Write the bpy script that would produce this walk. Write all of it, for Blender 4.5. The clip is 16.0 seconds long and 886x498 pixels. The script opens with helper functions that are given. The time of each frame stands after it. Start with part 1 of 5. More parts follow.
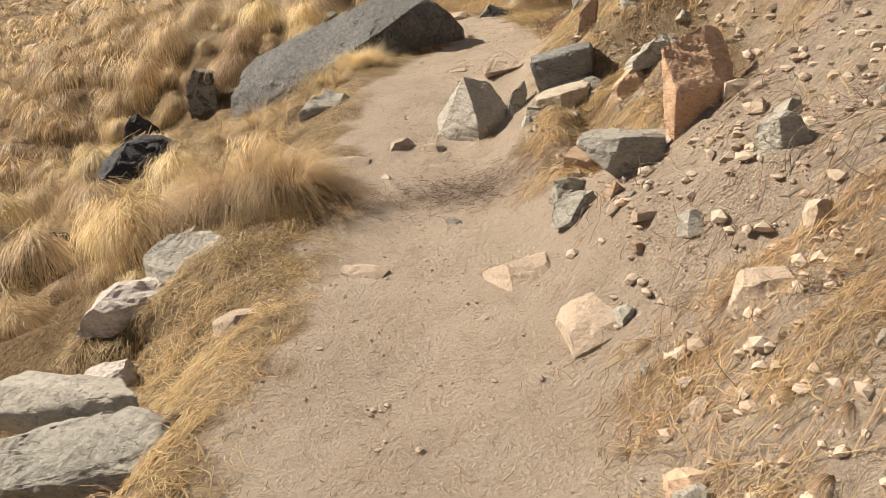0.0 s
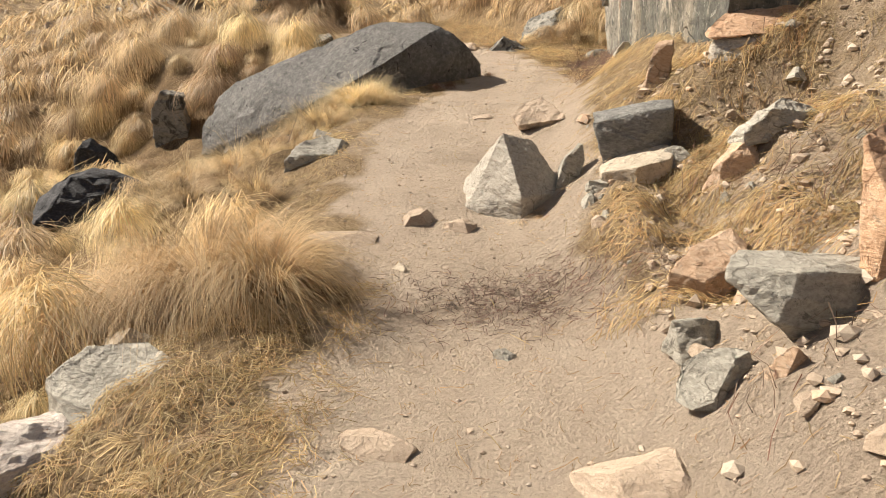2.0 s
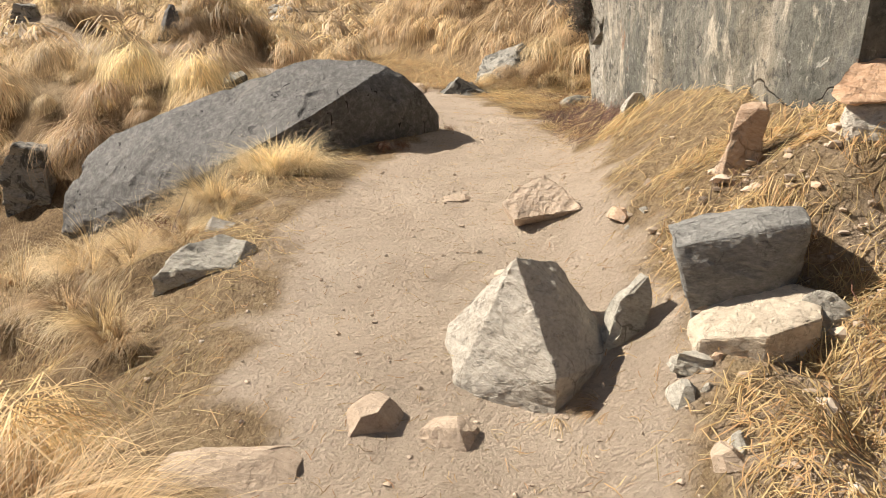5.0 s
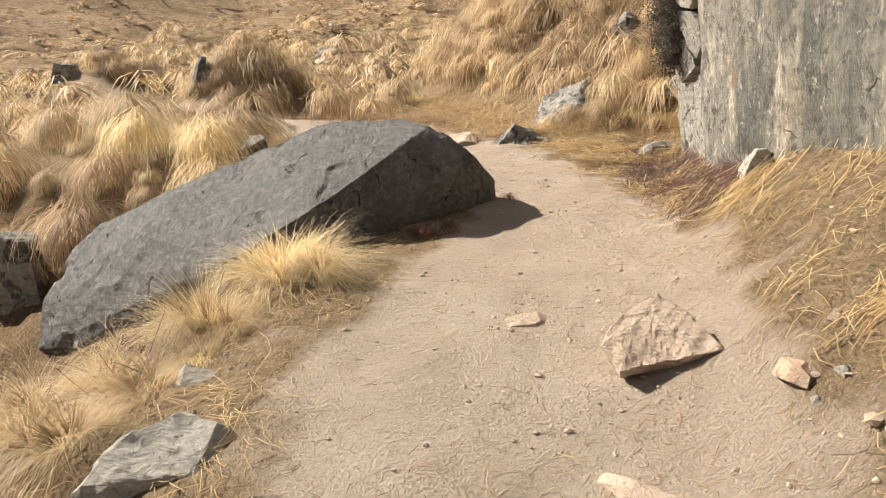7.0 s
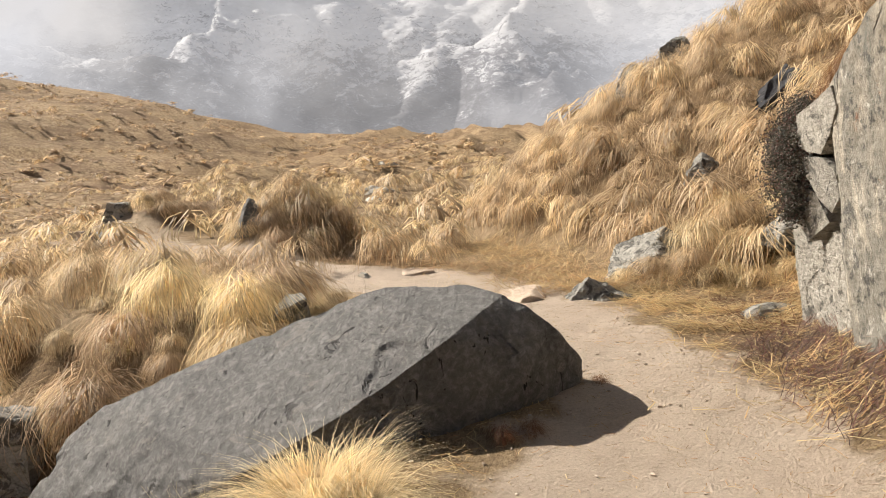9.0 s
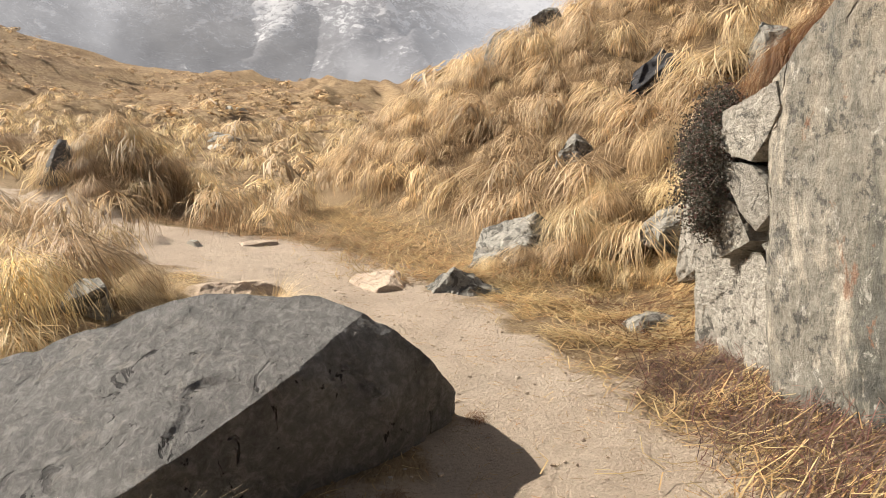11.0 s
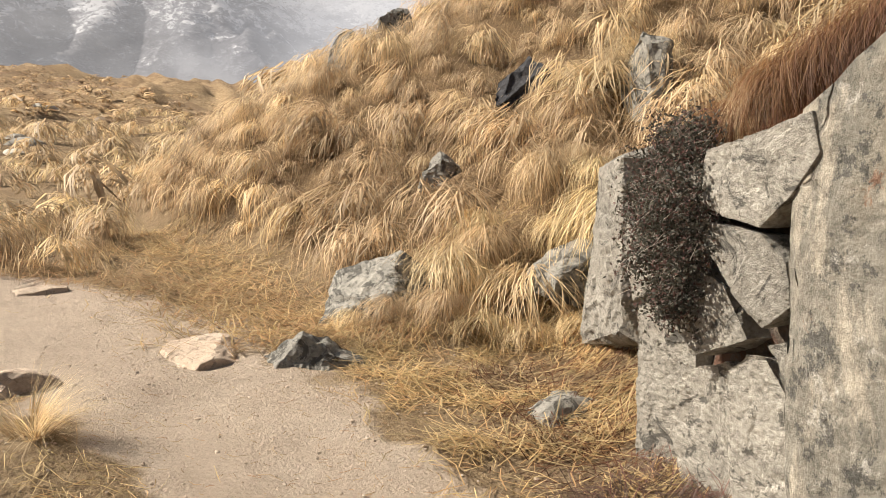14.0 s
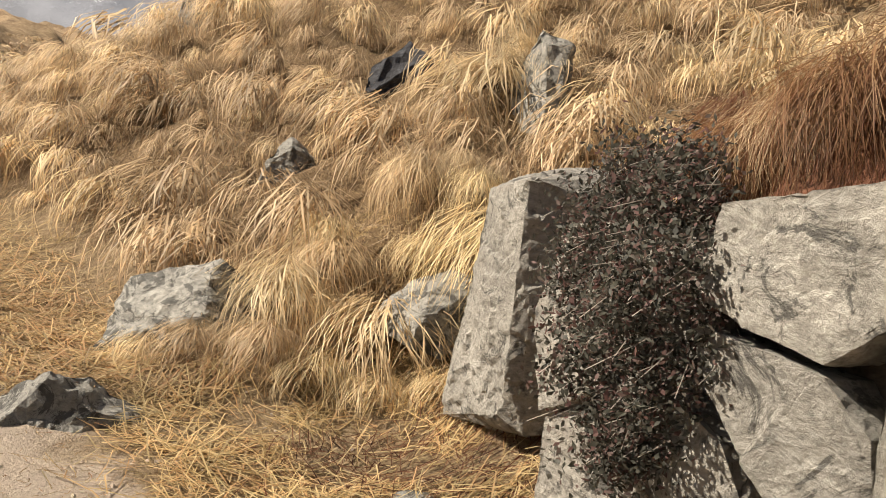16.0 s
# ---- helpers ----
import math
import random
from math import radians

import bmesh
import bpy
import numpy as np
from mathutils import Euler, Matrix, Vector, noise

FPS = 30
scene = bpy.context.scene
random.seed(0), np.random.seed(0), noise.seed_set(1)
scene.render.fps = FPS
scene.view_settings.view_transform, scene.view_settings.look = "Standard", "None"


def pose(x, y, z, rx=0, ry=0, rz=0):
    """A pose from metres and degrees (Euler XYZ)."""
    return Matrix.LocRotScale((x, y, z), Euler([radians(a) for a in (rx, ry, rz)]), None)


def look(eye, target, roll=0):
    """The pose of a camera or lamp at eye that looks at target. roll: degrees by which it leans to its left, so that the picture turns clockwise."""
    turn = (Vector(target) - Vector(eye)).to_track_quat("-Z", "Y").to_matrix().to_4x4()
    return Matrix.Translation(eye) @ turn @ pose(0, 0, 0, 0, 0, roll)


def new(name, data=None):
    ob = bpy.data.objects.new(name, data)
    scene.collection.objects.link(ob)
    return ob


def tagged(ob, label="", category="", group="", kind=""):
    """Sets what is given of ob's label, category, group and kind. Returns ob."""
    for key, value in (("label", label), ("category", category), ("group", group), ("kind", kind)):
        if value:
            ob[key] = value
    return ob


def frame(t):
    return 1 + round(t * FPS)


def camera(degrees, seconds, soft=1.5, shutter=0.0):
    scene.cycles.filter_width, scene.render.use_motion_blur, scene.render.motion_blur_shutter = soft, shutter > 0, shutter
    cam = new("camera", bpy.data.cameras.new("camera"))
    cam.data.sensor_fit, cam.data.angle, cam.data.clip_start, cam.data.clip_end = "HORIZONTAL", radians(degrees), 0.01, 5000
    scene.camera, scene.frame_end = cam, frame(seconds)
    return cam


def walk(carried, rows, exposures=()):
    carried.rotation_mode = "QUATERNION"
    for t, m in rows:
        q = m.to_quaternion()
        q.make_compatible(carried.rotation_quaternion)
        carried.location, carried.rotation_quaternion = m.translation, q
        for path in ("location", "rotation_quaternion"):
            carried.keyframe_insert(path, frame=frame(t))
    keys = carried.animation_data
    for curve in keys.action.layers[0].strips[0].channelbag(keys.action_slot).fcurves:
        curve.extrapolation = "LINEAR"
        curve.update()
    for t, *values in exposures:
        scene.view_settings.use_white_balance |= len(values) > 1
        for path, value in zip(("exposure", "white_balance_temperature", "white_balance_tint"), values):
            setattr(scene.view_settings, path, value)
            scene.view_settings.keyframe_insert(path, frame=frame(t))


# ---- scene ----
cam = camera(59.8, 16.0, soft=0.9)
PATH = [
    (0, (0.475, 0.057, 1.632), (0.248, 1.901, 0.892), -4.7),
    (0.5, (0.281, 0.485, 1.595), (-0.004, 2.296, 0.797), -2.5),
    (1, (0.194, 0.8, 1.532), (0.031, 2.623, 0.725), -0.4),
    (1.5, (0.15, 1.215, 1.61), (-0.029, 3.056, 0.848), -1.9),
    (2, (-0.003, 1.582, 1.577), (-0.16, 3.454, 0.891), -0.8),
    (2.5, (-0.075, 1.976, 1.519), (-0.03, 3.838, 0.79), 1.1),
    (3, (-0.03, 2.38, 1.535), (-0.014, 4.252, 0.829), -2.6),
    (3.5, (-0.112, 2.708, 1.522), (-0.206, 4.6, 0.883), -2.6),
    (4, (-0.292, 3.115, 1.551), (-0.305, 5.015, 0.927), 0.9),
    (4.2, (-0.322, 3.222, 1.542), (-0.318, 5.127, 0.933), 0.9),
    (6.3, (-0.275, 4.633, 1.468), (-0.233, 6.534, 0.85), 0.9),
    (6.5, (-0.26, 4.801, 1.485), (-0.254, 6.705, 0.872), -0.3),
    (7, (-0.33, 5.07, 1.553), (-0.455, 6.993, 1.018), -2.7),
    (7.5, (-0.557, 5.386, 1.525), (-0.72, 7.301, 0.972), -0.8),
    (8, (-0.64, 5.602, 1.548), (-0.814, 7.51, 0.972), 0.0),
    (8.5, (-0.578, 5.887, 1.605), (-0.815, 7.831, 1.202), -2.3),
    (9, (-0.544, 6.061, 1.636), (-0.776, 8.038, 1.442), -2.7),
    (9.5, (-0.633, 6.36, 1.614), (-0.719, 8.339, 1.342), 1.7),
    (9.7, (-0.677, 6.466, 1.643), (-0.672, 8.445, 1.352), 3.5),
    (11.8, (-0.638, 7.306, 1.774), (-0.38, 9.265, 1.47), 2.8),
    (12, (-0.65, 7.362, 1.791), (-0.315, 9.317, 1.532), 4.2),
    (12.5, (-0.582, 7.602, 1.756), (-0.073, 9.523, 1.531), 4.1),
    (13, (-0.481, 7.918, 1.843), (0.04, 9.835, 1.615), 0.6),
    (13.5, (-0.526, 8.215, 1.833), (-0.033, 10.138, 1.59), 0.5),
    (14, (-0.579, 8.475, 1.851), (-0.013, 10.373, 1.575), 3.3),
    (14.5, (-0.389, 8.745, 1.851), (0.236, 10.632, 1.626), 3.2),
    (15, (-0.28, 8.964, 1.9), (0.344, 10.856, 1.729), 3.4),
    (15.5, (-0.23, 9.365, 1.868), (0.528, 11.204, 1.666), 7.3),
    (16, (-0.117, 9.655, 1.87), (0.792, 11.419, 1.622), 10.8),
]
walk(cam, [(t, look(eye, target, roll)) for t, eye, target, roll in PATH], [(0, 0.72, 6650, 10), (2, 0.92, 6600, 10), (4, 0.98, 6550, 10), (7, 1.06, 6350, 10), (9, 1.0, 6300, 10), (12, 1.02, 6400, 10), (13, 1.0, 6400, 10), (14, 0.98, 6400, 10), (16, 0.94, 6500, 10)])

# ---- light ----
SUN_FROM = Vector((-0.80, 0.36, 0.66)).normalized()
world = bpy.data.worlds.new("world")
scene.world = world
world.use_nodes = True
wn = world.node_tree
wn.nodes.clear()
sky = wn.nodes.new("ShaderNodeTexSky")
sky.sky_type = "NISHITA"
sky.sun_disc = False
sky.sun_elevation = math.asin(SUN_FROM.z)
sky.sun_rotation = math.atan2(SUN_FROM.x, SUN_FROM.y)
sky.air_density, sky.dust_density, sky.altitude = 1.0, 3.5, 3500
bg = wn.nodes.new("ShaderNodeBackground")
bg.inputs["Strength"].default_value = 0.05
wout = wn.nodes.new("ShaderNodeOutputWorld")
haze = wn.nodes.new("ShaderNodeHueSaturation")
haze.inputs["Saturation"].default_value = 0.45
wn.links.new(sky.outputs[0], haze.inputs["Color"])
wn.links.new(haze.outputs[0], bg.inputs["Color"])
wn.links.new(bg.outputs[0], wout.inputs["Surface"])
sun_data = bpy.data.lights.new("sun", "SUN")
sun_data.energy, sun_data.angle, sun_data.color = 5.0, radians(0.6), (1.0, 0.90, 0.77)
sun = new("sun", sun_data)
sun.matrix_world = look(SUN_FROM * 60, (0, 0, 0))


# ---- materials ----
class Nodes:
    """Short writing of node trees."""

    def __init__(self, name):
        self.mat = bpy.data.materials.new(name)
        self.mat.use_nodes = True
        self.tree = self.mat.node_tree
        self.tree.nodes.clear()
        self.out = self.add("ShaderNodeOutputMaterial")

    def add(self, kind, **props):
        n = self.tree.nodes.new(kind)
        for key, value in props.items():
            setattr(n, key, value)
        return n

    def put(self, socket, value):
        if isinstance(value, bpy.types.NodeSocket):
            self.tree.links.new(value, socket)
        elif isinstance(value, tuple) and len(value) == 3 and socket.type == "RGBA":
            socket.default_value = (*value, 1)
        else:
            socket.default_value = value

    def place(self):
        return self.add("ShaderNodeTexCoord").outputs["Object"]

    def world_place(self):
        return self.add("ShaderNodeNewGeometry").outputs["Position"]

    def noise(self, at, scale, detail=6.0, rough=0.6, stretch=None, warp=0.0):
        if stretch:
            m = self.add("ShaderNodeMapping")
            self.put(m.inputs["Vector"], at)
            m.inputs["Scale"].default_value = stretch
            at = m.outputs[0]
        n = self.add("ShaderNodeTexNoise")
        self.put(n.inputs["Vector"], at)
        n.inputs["Scale"].default_value, n.inputs["Detail"].default_value = scale, detail
        n.inputs["Roughness"].default_value, n.inputs["Distortion"].default_value = rough, warp
        return n.outputs["Fac"]

    def cells(self, at, scale, feature="F1"):
        n = self.add("ShaderNodeTexVoronoi", feature=feature)
        self.put(n.inputs["Vector"], at)
        n.inputs["Scale"].default_value = scale
        return n

    def warped(self, at, scale, amount):
        n = self.add("ShaderNodeTexNoise")
        self.put(n.inputs["Vector"], at)
        n.inputs["Scale"].default_value, n.inputs["Detail"].default_value = scale, 4
        m = self.add("ShaderNodeVectorMath", operation="MULTIPLY_ADD")
        self.put(m.inputs[0], n.outputs["Color"])
        m.inputs[1].default_value = (amount, amount, amount)
        self.put(m.inputs[2], at)
        return m.outputs[0]

    def ramp(self, fac, *stops):
        r = self.add("ShaderNodeValToRGB")
        els = r.color_ramp.elements
        while len(els) < len(stops):
            els.new(0.5)
        for el, (p, c) in zip(els, stops):
            el.position, el.color = p, (*c, 1) if isinstance(c, tuple) else (c, c, c, 1)
        self.put(r.inputs[0], fac)
        return r.outputs[0]

    def mix(self, fac, a, b, mode="MIX"):
        m = self.add("ShaderNodeMix", data_type="RGBA", blend_type=mode)
        self.put(m.inputs[0], fac), self.put(m.inputs[6], a), self.put(m.inputs[7], b)
        return m.outputs[2]

    def maths(self, op, a, b=0.0):
        m = self.add("ShaderNodeMath", operation=op)
        self.put(m.inputs[0], a), self.put(m.inputs[1], b)
        return m.outputs[0]

    def bump(self, height_socket, strength, distance):
        b = self.add("ShaderNodeBump")
        b.inputs["Strength"].default_value, b.inputs["Distance"].default_value = strength, distance
        self.put(b.inputs["Height"], height_socket)
        return b.outputs[0]

    def finish(self, color, rough=0.85, normal=None, spec=0.3, alpha=None):
        p = self.add("ShaderNodeBsdfPrincipled")
        self.put(p.inputs["Base Color"], color), self.put(p.inputs["Roughness"], rough)
        p.inputs["Specular IOR Level"].default_value = spec
        if normal is not None:
            self.put(p.inputs["Normal"], normal)
        if alpha is not None:
            self.put(p.inputs["Alpha"], alpha)
        self.tree.links.new(p.outputs[0], self.out.inputs["Surface"])
        self.shader = p
        return self.mat


def stone_material(name, dark, mid, pale, grain=1.0, layered=0.0, stain=None, stain_at=0.62, relief=0.034):
    """Weathered rock: mottled tones, fine grain, layering and patches of lichen or rust."""
    n = Nodes(name)
    at = n.place()
    stretch = (1, 1, 1 + 2.5 * layered)
    big = n.noise(at, 2.2 / grain, 5, 0.62, stretch, 0.6)
    fine = n.noise(at, 34 / grain, 6, 0.7, stretch)
    col = n.ramp(big, (0.32, dark), (0.5, mid), (0.68, pale))
    col = n.mix(0.6, col, n.ramp(fine, (0.34, dark), (0.5, mid), (0.66, pale)))
    speck = n.noise(at, 15 / grain, 8, 0.8, None, 0.8)
    col = n.mix(1.0, col, n.ramp(speck, (0.34, 0.5), (0.45, 1.0), (0.6, 1.0), (0.68, 1.25)), "MULTIPLY")
    if stain:
        spots = n.noise(at, 5.5 / grain, 7, 0.75, None, 1.2)
        col = n.mix(n.ramp(spots, (stain_at - 0.075, 0.0), (stain_at - 0.03, 0.8)), col, stain)
    bent = n.warped(at, 6.0 / grain, 0.22)
    seam = n.ramp(n.cells(bent, 2.6 / grain, "DISTANCE_TO_EDGE").outputs["Distance"], (0.0, 0.0), (0.016, 1.0))
    seam = n.maths("MAXIMUM", seam, n.ramp(n.noise(at, 3.6 / grain, 3, 0.5), (0.56, 1.0), (0.62, 0.0)))
    col = n.mix(seam, n.mix(0.25, dark, (0.02, 0.017, 0.014)), col)
    rnd = n.add("ShaderNodeObjectInfo").outputs["Random"]
    hsv = n.add("ShaderNodeHueSaturation")
    n.put(hsv.inputs["Color"], col)
    n.put(hsv.inputs["Value"], n.maths("MULTIPLY_ADD", rnd, 0.3))
    hsv.inputs["Value"].links[0].from_node.inputs[2].default_value = 0.85
    cracks = n.ramp(n.cells(bent, 5 / grain, "DISTANCE_TO_EDGE").outputs["Distance"], (0.0, 0.0), (0.02, 1.0))
    h = n.maths("ADD", n.maths("MULTIPLY", fine, 0.5), n.maths("MULTIPLY", n.noise(at, 9 / grain, 9, 0.74, stretch, 0.9), 1.1))
    h = n.maths("ADD", h, n.maths("MULTIPLY", cracks, 0.05))
    return n.finish(hsv.outputs[0], n.ramp(fine, (0.3, 0.72), (0.7, 0.92)), n.bump(h, 0.75, relief), 0.35)


GREY = stone_material("grey_schist", (0.23, 0.212, 0.178), (0.44, 0.412, 0.35), (0.60, 0.565, 0.485), 1, 0.5, (0.13, 0.12, 0.105), 0.66)
PALE = stone_material("pale_dusty_stone", (0.38, 0.315, 0.235), (0.55, 0.47, 0.365), (0.66, 0.585, 0.475), 1, 0.2)
LIGHT = stone_material("light_grey_stone", (0.28, 0.25, 0.207), (0.46, 0.42, 0.357), (0.58, 0.54, 0.468), 1, 0.4, (0.26, 0.225, 0.18), 0.68)
DUSTY = stone_material("trodden_dusty_stone", (0.40, 0.305, 0.22), (0.535, 0.42, 0.315), (0.62, 0.505, 0.395), 0.7, 0.2)
SLATE = stone_material("dark_slate", (0.062, 0.060, 0.058), (0.112, 0.109, 0.105), (0.185, 0.178, 0.168), 0.8, 0.25, (0.26, 0.235, 0.20), 0.69, 0.03)
LICHEN = stone_material("lichen_grey_rock", (0.14, 0.135, 0.118), (0.28, 0.265, 0.23), (0.42, 0.40, 0.345), 1, 0.3, (0.055, 0.052, 0.045), 0.58)
BLACK = stone_material("black_wet_rock", (0.015, 0.015, 0.017), (0.04, 0.04, 0.045), (0.12, 0.12, 0.13), 1, 0.4)
ORANGE = stone_material("orange_sandstone", (0.42, 0.24, 0.14), (0.62, 0.40, 0.25), (0.71, 0.52, 0.38), 1, 0.6, (0.33, 0.26, 0.19), 0.66)
PEACH = stone_material("peach_stone", (0.42, 0.27, 0.17), (0.58, 0.41, 0.28), (0.66, 0.52, 0.39), 1, 0.5, (0.36, 0.31, 0.25), 0.62)
PINKISH = stone_material("white_pink_rock", (0.34, 0.26, 0.22), (0.60, 0.53, 0.47), (0.74, 0.69, 0.63), 1, 0.7, (0.25, 0.13, 0.08), 0.66)
DARK_CLEFT = stone_material("dark_cleft_rock", (0.05, 0.038, 0.03), (0.11, 0.085, 0.065), (0.2, 0.16, 0.125), 1, 0.3, (0.13, 0.06, 0.035), 0.6)
DARKGREY = stone_material("dark_grey_schist", (0.12, 0.115, 0.11), (0.22, 0.215, 0.20), (0.34, 0.33, 0.305), 1, 0.5, (0.4, 0.37, 0.32), 0.68)
PEACHPALE = stone_material("cream_slab_stone", (0.44, 0.32, 0.225), (0.60, 0.475, 0.36), (0.68, 0.57, 0.455), 0.8, 0.3, (0.46, 0.31, 0.21), 0.66)
PLATE = stone_material("pale_lichen_plate", (0.14, 0.132, 0.115), (0.31, 0.288, 0.245), (0.45, 0.425, 0.37), 0.9, 0.2, (0.05, 0.048, 0.042), 0.63)
RUST = stone_material("rust_rock", (0.08, 0.035, 0.02), (0.17, 0.07, 0.035), (0.26, 0.13, 0.08), 1, 0.3)


def boulder_material():
    n = Nodes("dark_pitted_slate")
    at = n.world_place()
    big = n.noise(at, 1.6, 6, 0.65, None, 0.5)
    fine = n.noise(at, 75, 6, 0.75)
    grain = n.noise(at, 24, 9, 0.76, (1, 0.6, 1), 0.5)
    col = n.ramp(big, (0.3, (0.10, 0.096, 0.091)), (0.5, (0.18, 0.173, 0.165)), (0.7, (0.25, 0.241, 0.228)))
    col = n.mix(0.5, col, n.ramp(grain, (0.36, (0.06, 0.057, 0.054)), (0.5, (0.18, 0.174, 0.166)), (0.62, (0.38, 0.367, 0.342))))
    col = n.mix(n.ramp(n.noise(at, 4.2, 8, 0.78, None, 1.0), (0.565, 0.0), (0.62, 0.5)), col, (0.36, 0.33, 0.29))
    # pits: hollows in the bump, the shade inside them painted near-black
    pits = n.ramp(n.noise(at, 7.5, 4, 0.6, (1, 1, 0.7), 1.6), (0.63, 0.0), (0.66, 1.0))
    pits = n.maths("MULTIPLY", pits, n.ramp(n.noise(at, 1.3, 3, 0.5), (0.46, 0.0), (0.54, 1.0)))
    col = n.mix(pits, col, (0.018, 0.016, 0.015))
    h = n.maths("ADD", n.maths("MULTIPLY", grain, 1.4), n.maths("MULTIPLY", fine, 0.35))
    h = n.maths("SUBTRACT", h, n.maths("MULTIPLY", pits, 1.3))
    return n.finish(col, n.ramp(fine, (0.3, 0.6), (0.7, 0.85)), n.bump(h, 1.0, 0.045), 0.4)


PITTED = boulder_material()


def cliff_material():
    n = Nodes("weathered_cliff_face")
    at = n.world_place()
    big = n.noise(at, 1.1, 6, 0.6, (1, 1, 0.35), 0.2)
    col = n.ramp(big, (0.30, (0.10, 0.096, 0.082)), (0.45, (0.19, 0.178, 0.15)), (0.60, (0.28, 0.255, 0.21)), (0.8, (0.36, 0.315, 0.245)))
    streak = n.noise(at, 2.6, 7, 0.65, (1, 1, 0.10), 0.1)
    along = n.add("ShaderNodeSeparateXYZ")
    n.put(along.inputs[0], at)
    wet = n.ramp(n.maths("DIVIDE", n.maths("SUBTRACT", along.outputs["Y"], 8.0), 3.0), (0.55, 1.0), (0.70, 0.35))
    col = n.mix(n.maths("MULTIPLY", n.ramp(streak, (0.34, 0.0), (0.50, 0.9)), wet), col, (0.085, 0.086, 0.073))
    warm = n.noise(at, 1.6, 4, 0.6, (1, 1, 0.4))
    col = n.mix(n.ramp(warm, (0.52, 0.0), (0.68, 0.4)), col, (0.38, 0.315, 0.225))
    lich = n.noise(at, 9, 8, 0.8, None, 0.15)
    col = n.mix(n.ramp(lich, (0.545, 0.0), (0.58, 0.8)), col, (0.06, 0.06, 0.055))
    white = n.noise(n.warped(at, 3, 0.4), 8, 8, 0.8, None, 0.1)
    col = n.mix(n.ramp(white, (0.585, 0.0), (0.63, 0.5)), col, (0.52, 0.495, 0.44))
    crack = n.ramp(n.cells(n.warped(at, 2.5, 0.35), 1.9, "DISTANCE_TO_EDGE").outputs["Distance"], (0.0, 0.0), (0.014, 1.0))
    hide = n.ramp(n.noise(at, 1.7, 3, 0.5), (0.56, 1.0), (0.62, 0.0))
    blotch = n.noise(at, 2.6, 8, 0.72, (1, 1, 0.45), 0.2)
    col = n.mix(n.ramp(blotch, (0.40, 0.75), (0.46, 0.0), (0.57, 0.0), (0.63, 0.7)), col, n.ramp(blotch, (0.45, (0.42, 0.375, 0.30)), (0.55, (0.10, 0.10, 0.09))))
    crack = n.maths("MAXIMUM", crack, hide)
    col = n.mix(crack, (0.05, 0.04, 0.032), col)
    rust = n.noise(at, 3.1, 7, 0.75, None, 0.4)
    col = n.mix(n.ramp(rust, (0.635, 0.0), (0.675, 0.7)), col, (0.19, 0.095, 0.055))
    fine = n.noise(at, 42, 5, 0.7)
    mottle = n.noise(at, 17, 7, 0.72, None, 0.6)
    col = n.mix(0.75, col, n.mix(1.0, col, n.ramp(mottle, (0.32, 0.45), (0.5, 1.0), (0.7, 1.45)), "MULTIPLY"))
    h = n.maths("ADD", n.maths("MULTIPLY", crack, 0.5), n.maths("MULTIPLY", n.noise(at, 6, 9, 0.74, (1, 1, 0.7), 0.2), 1.0))
    h = n.maths("ADD", h, n.maths("MULTIPLY", fine, 0.3))
    return n.finish(col, 0.88, n.bump(h, 0.9, 0.03), 0.3)


CLIFF = cliff_material()


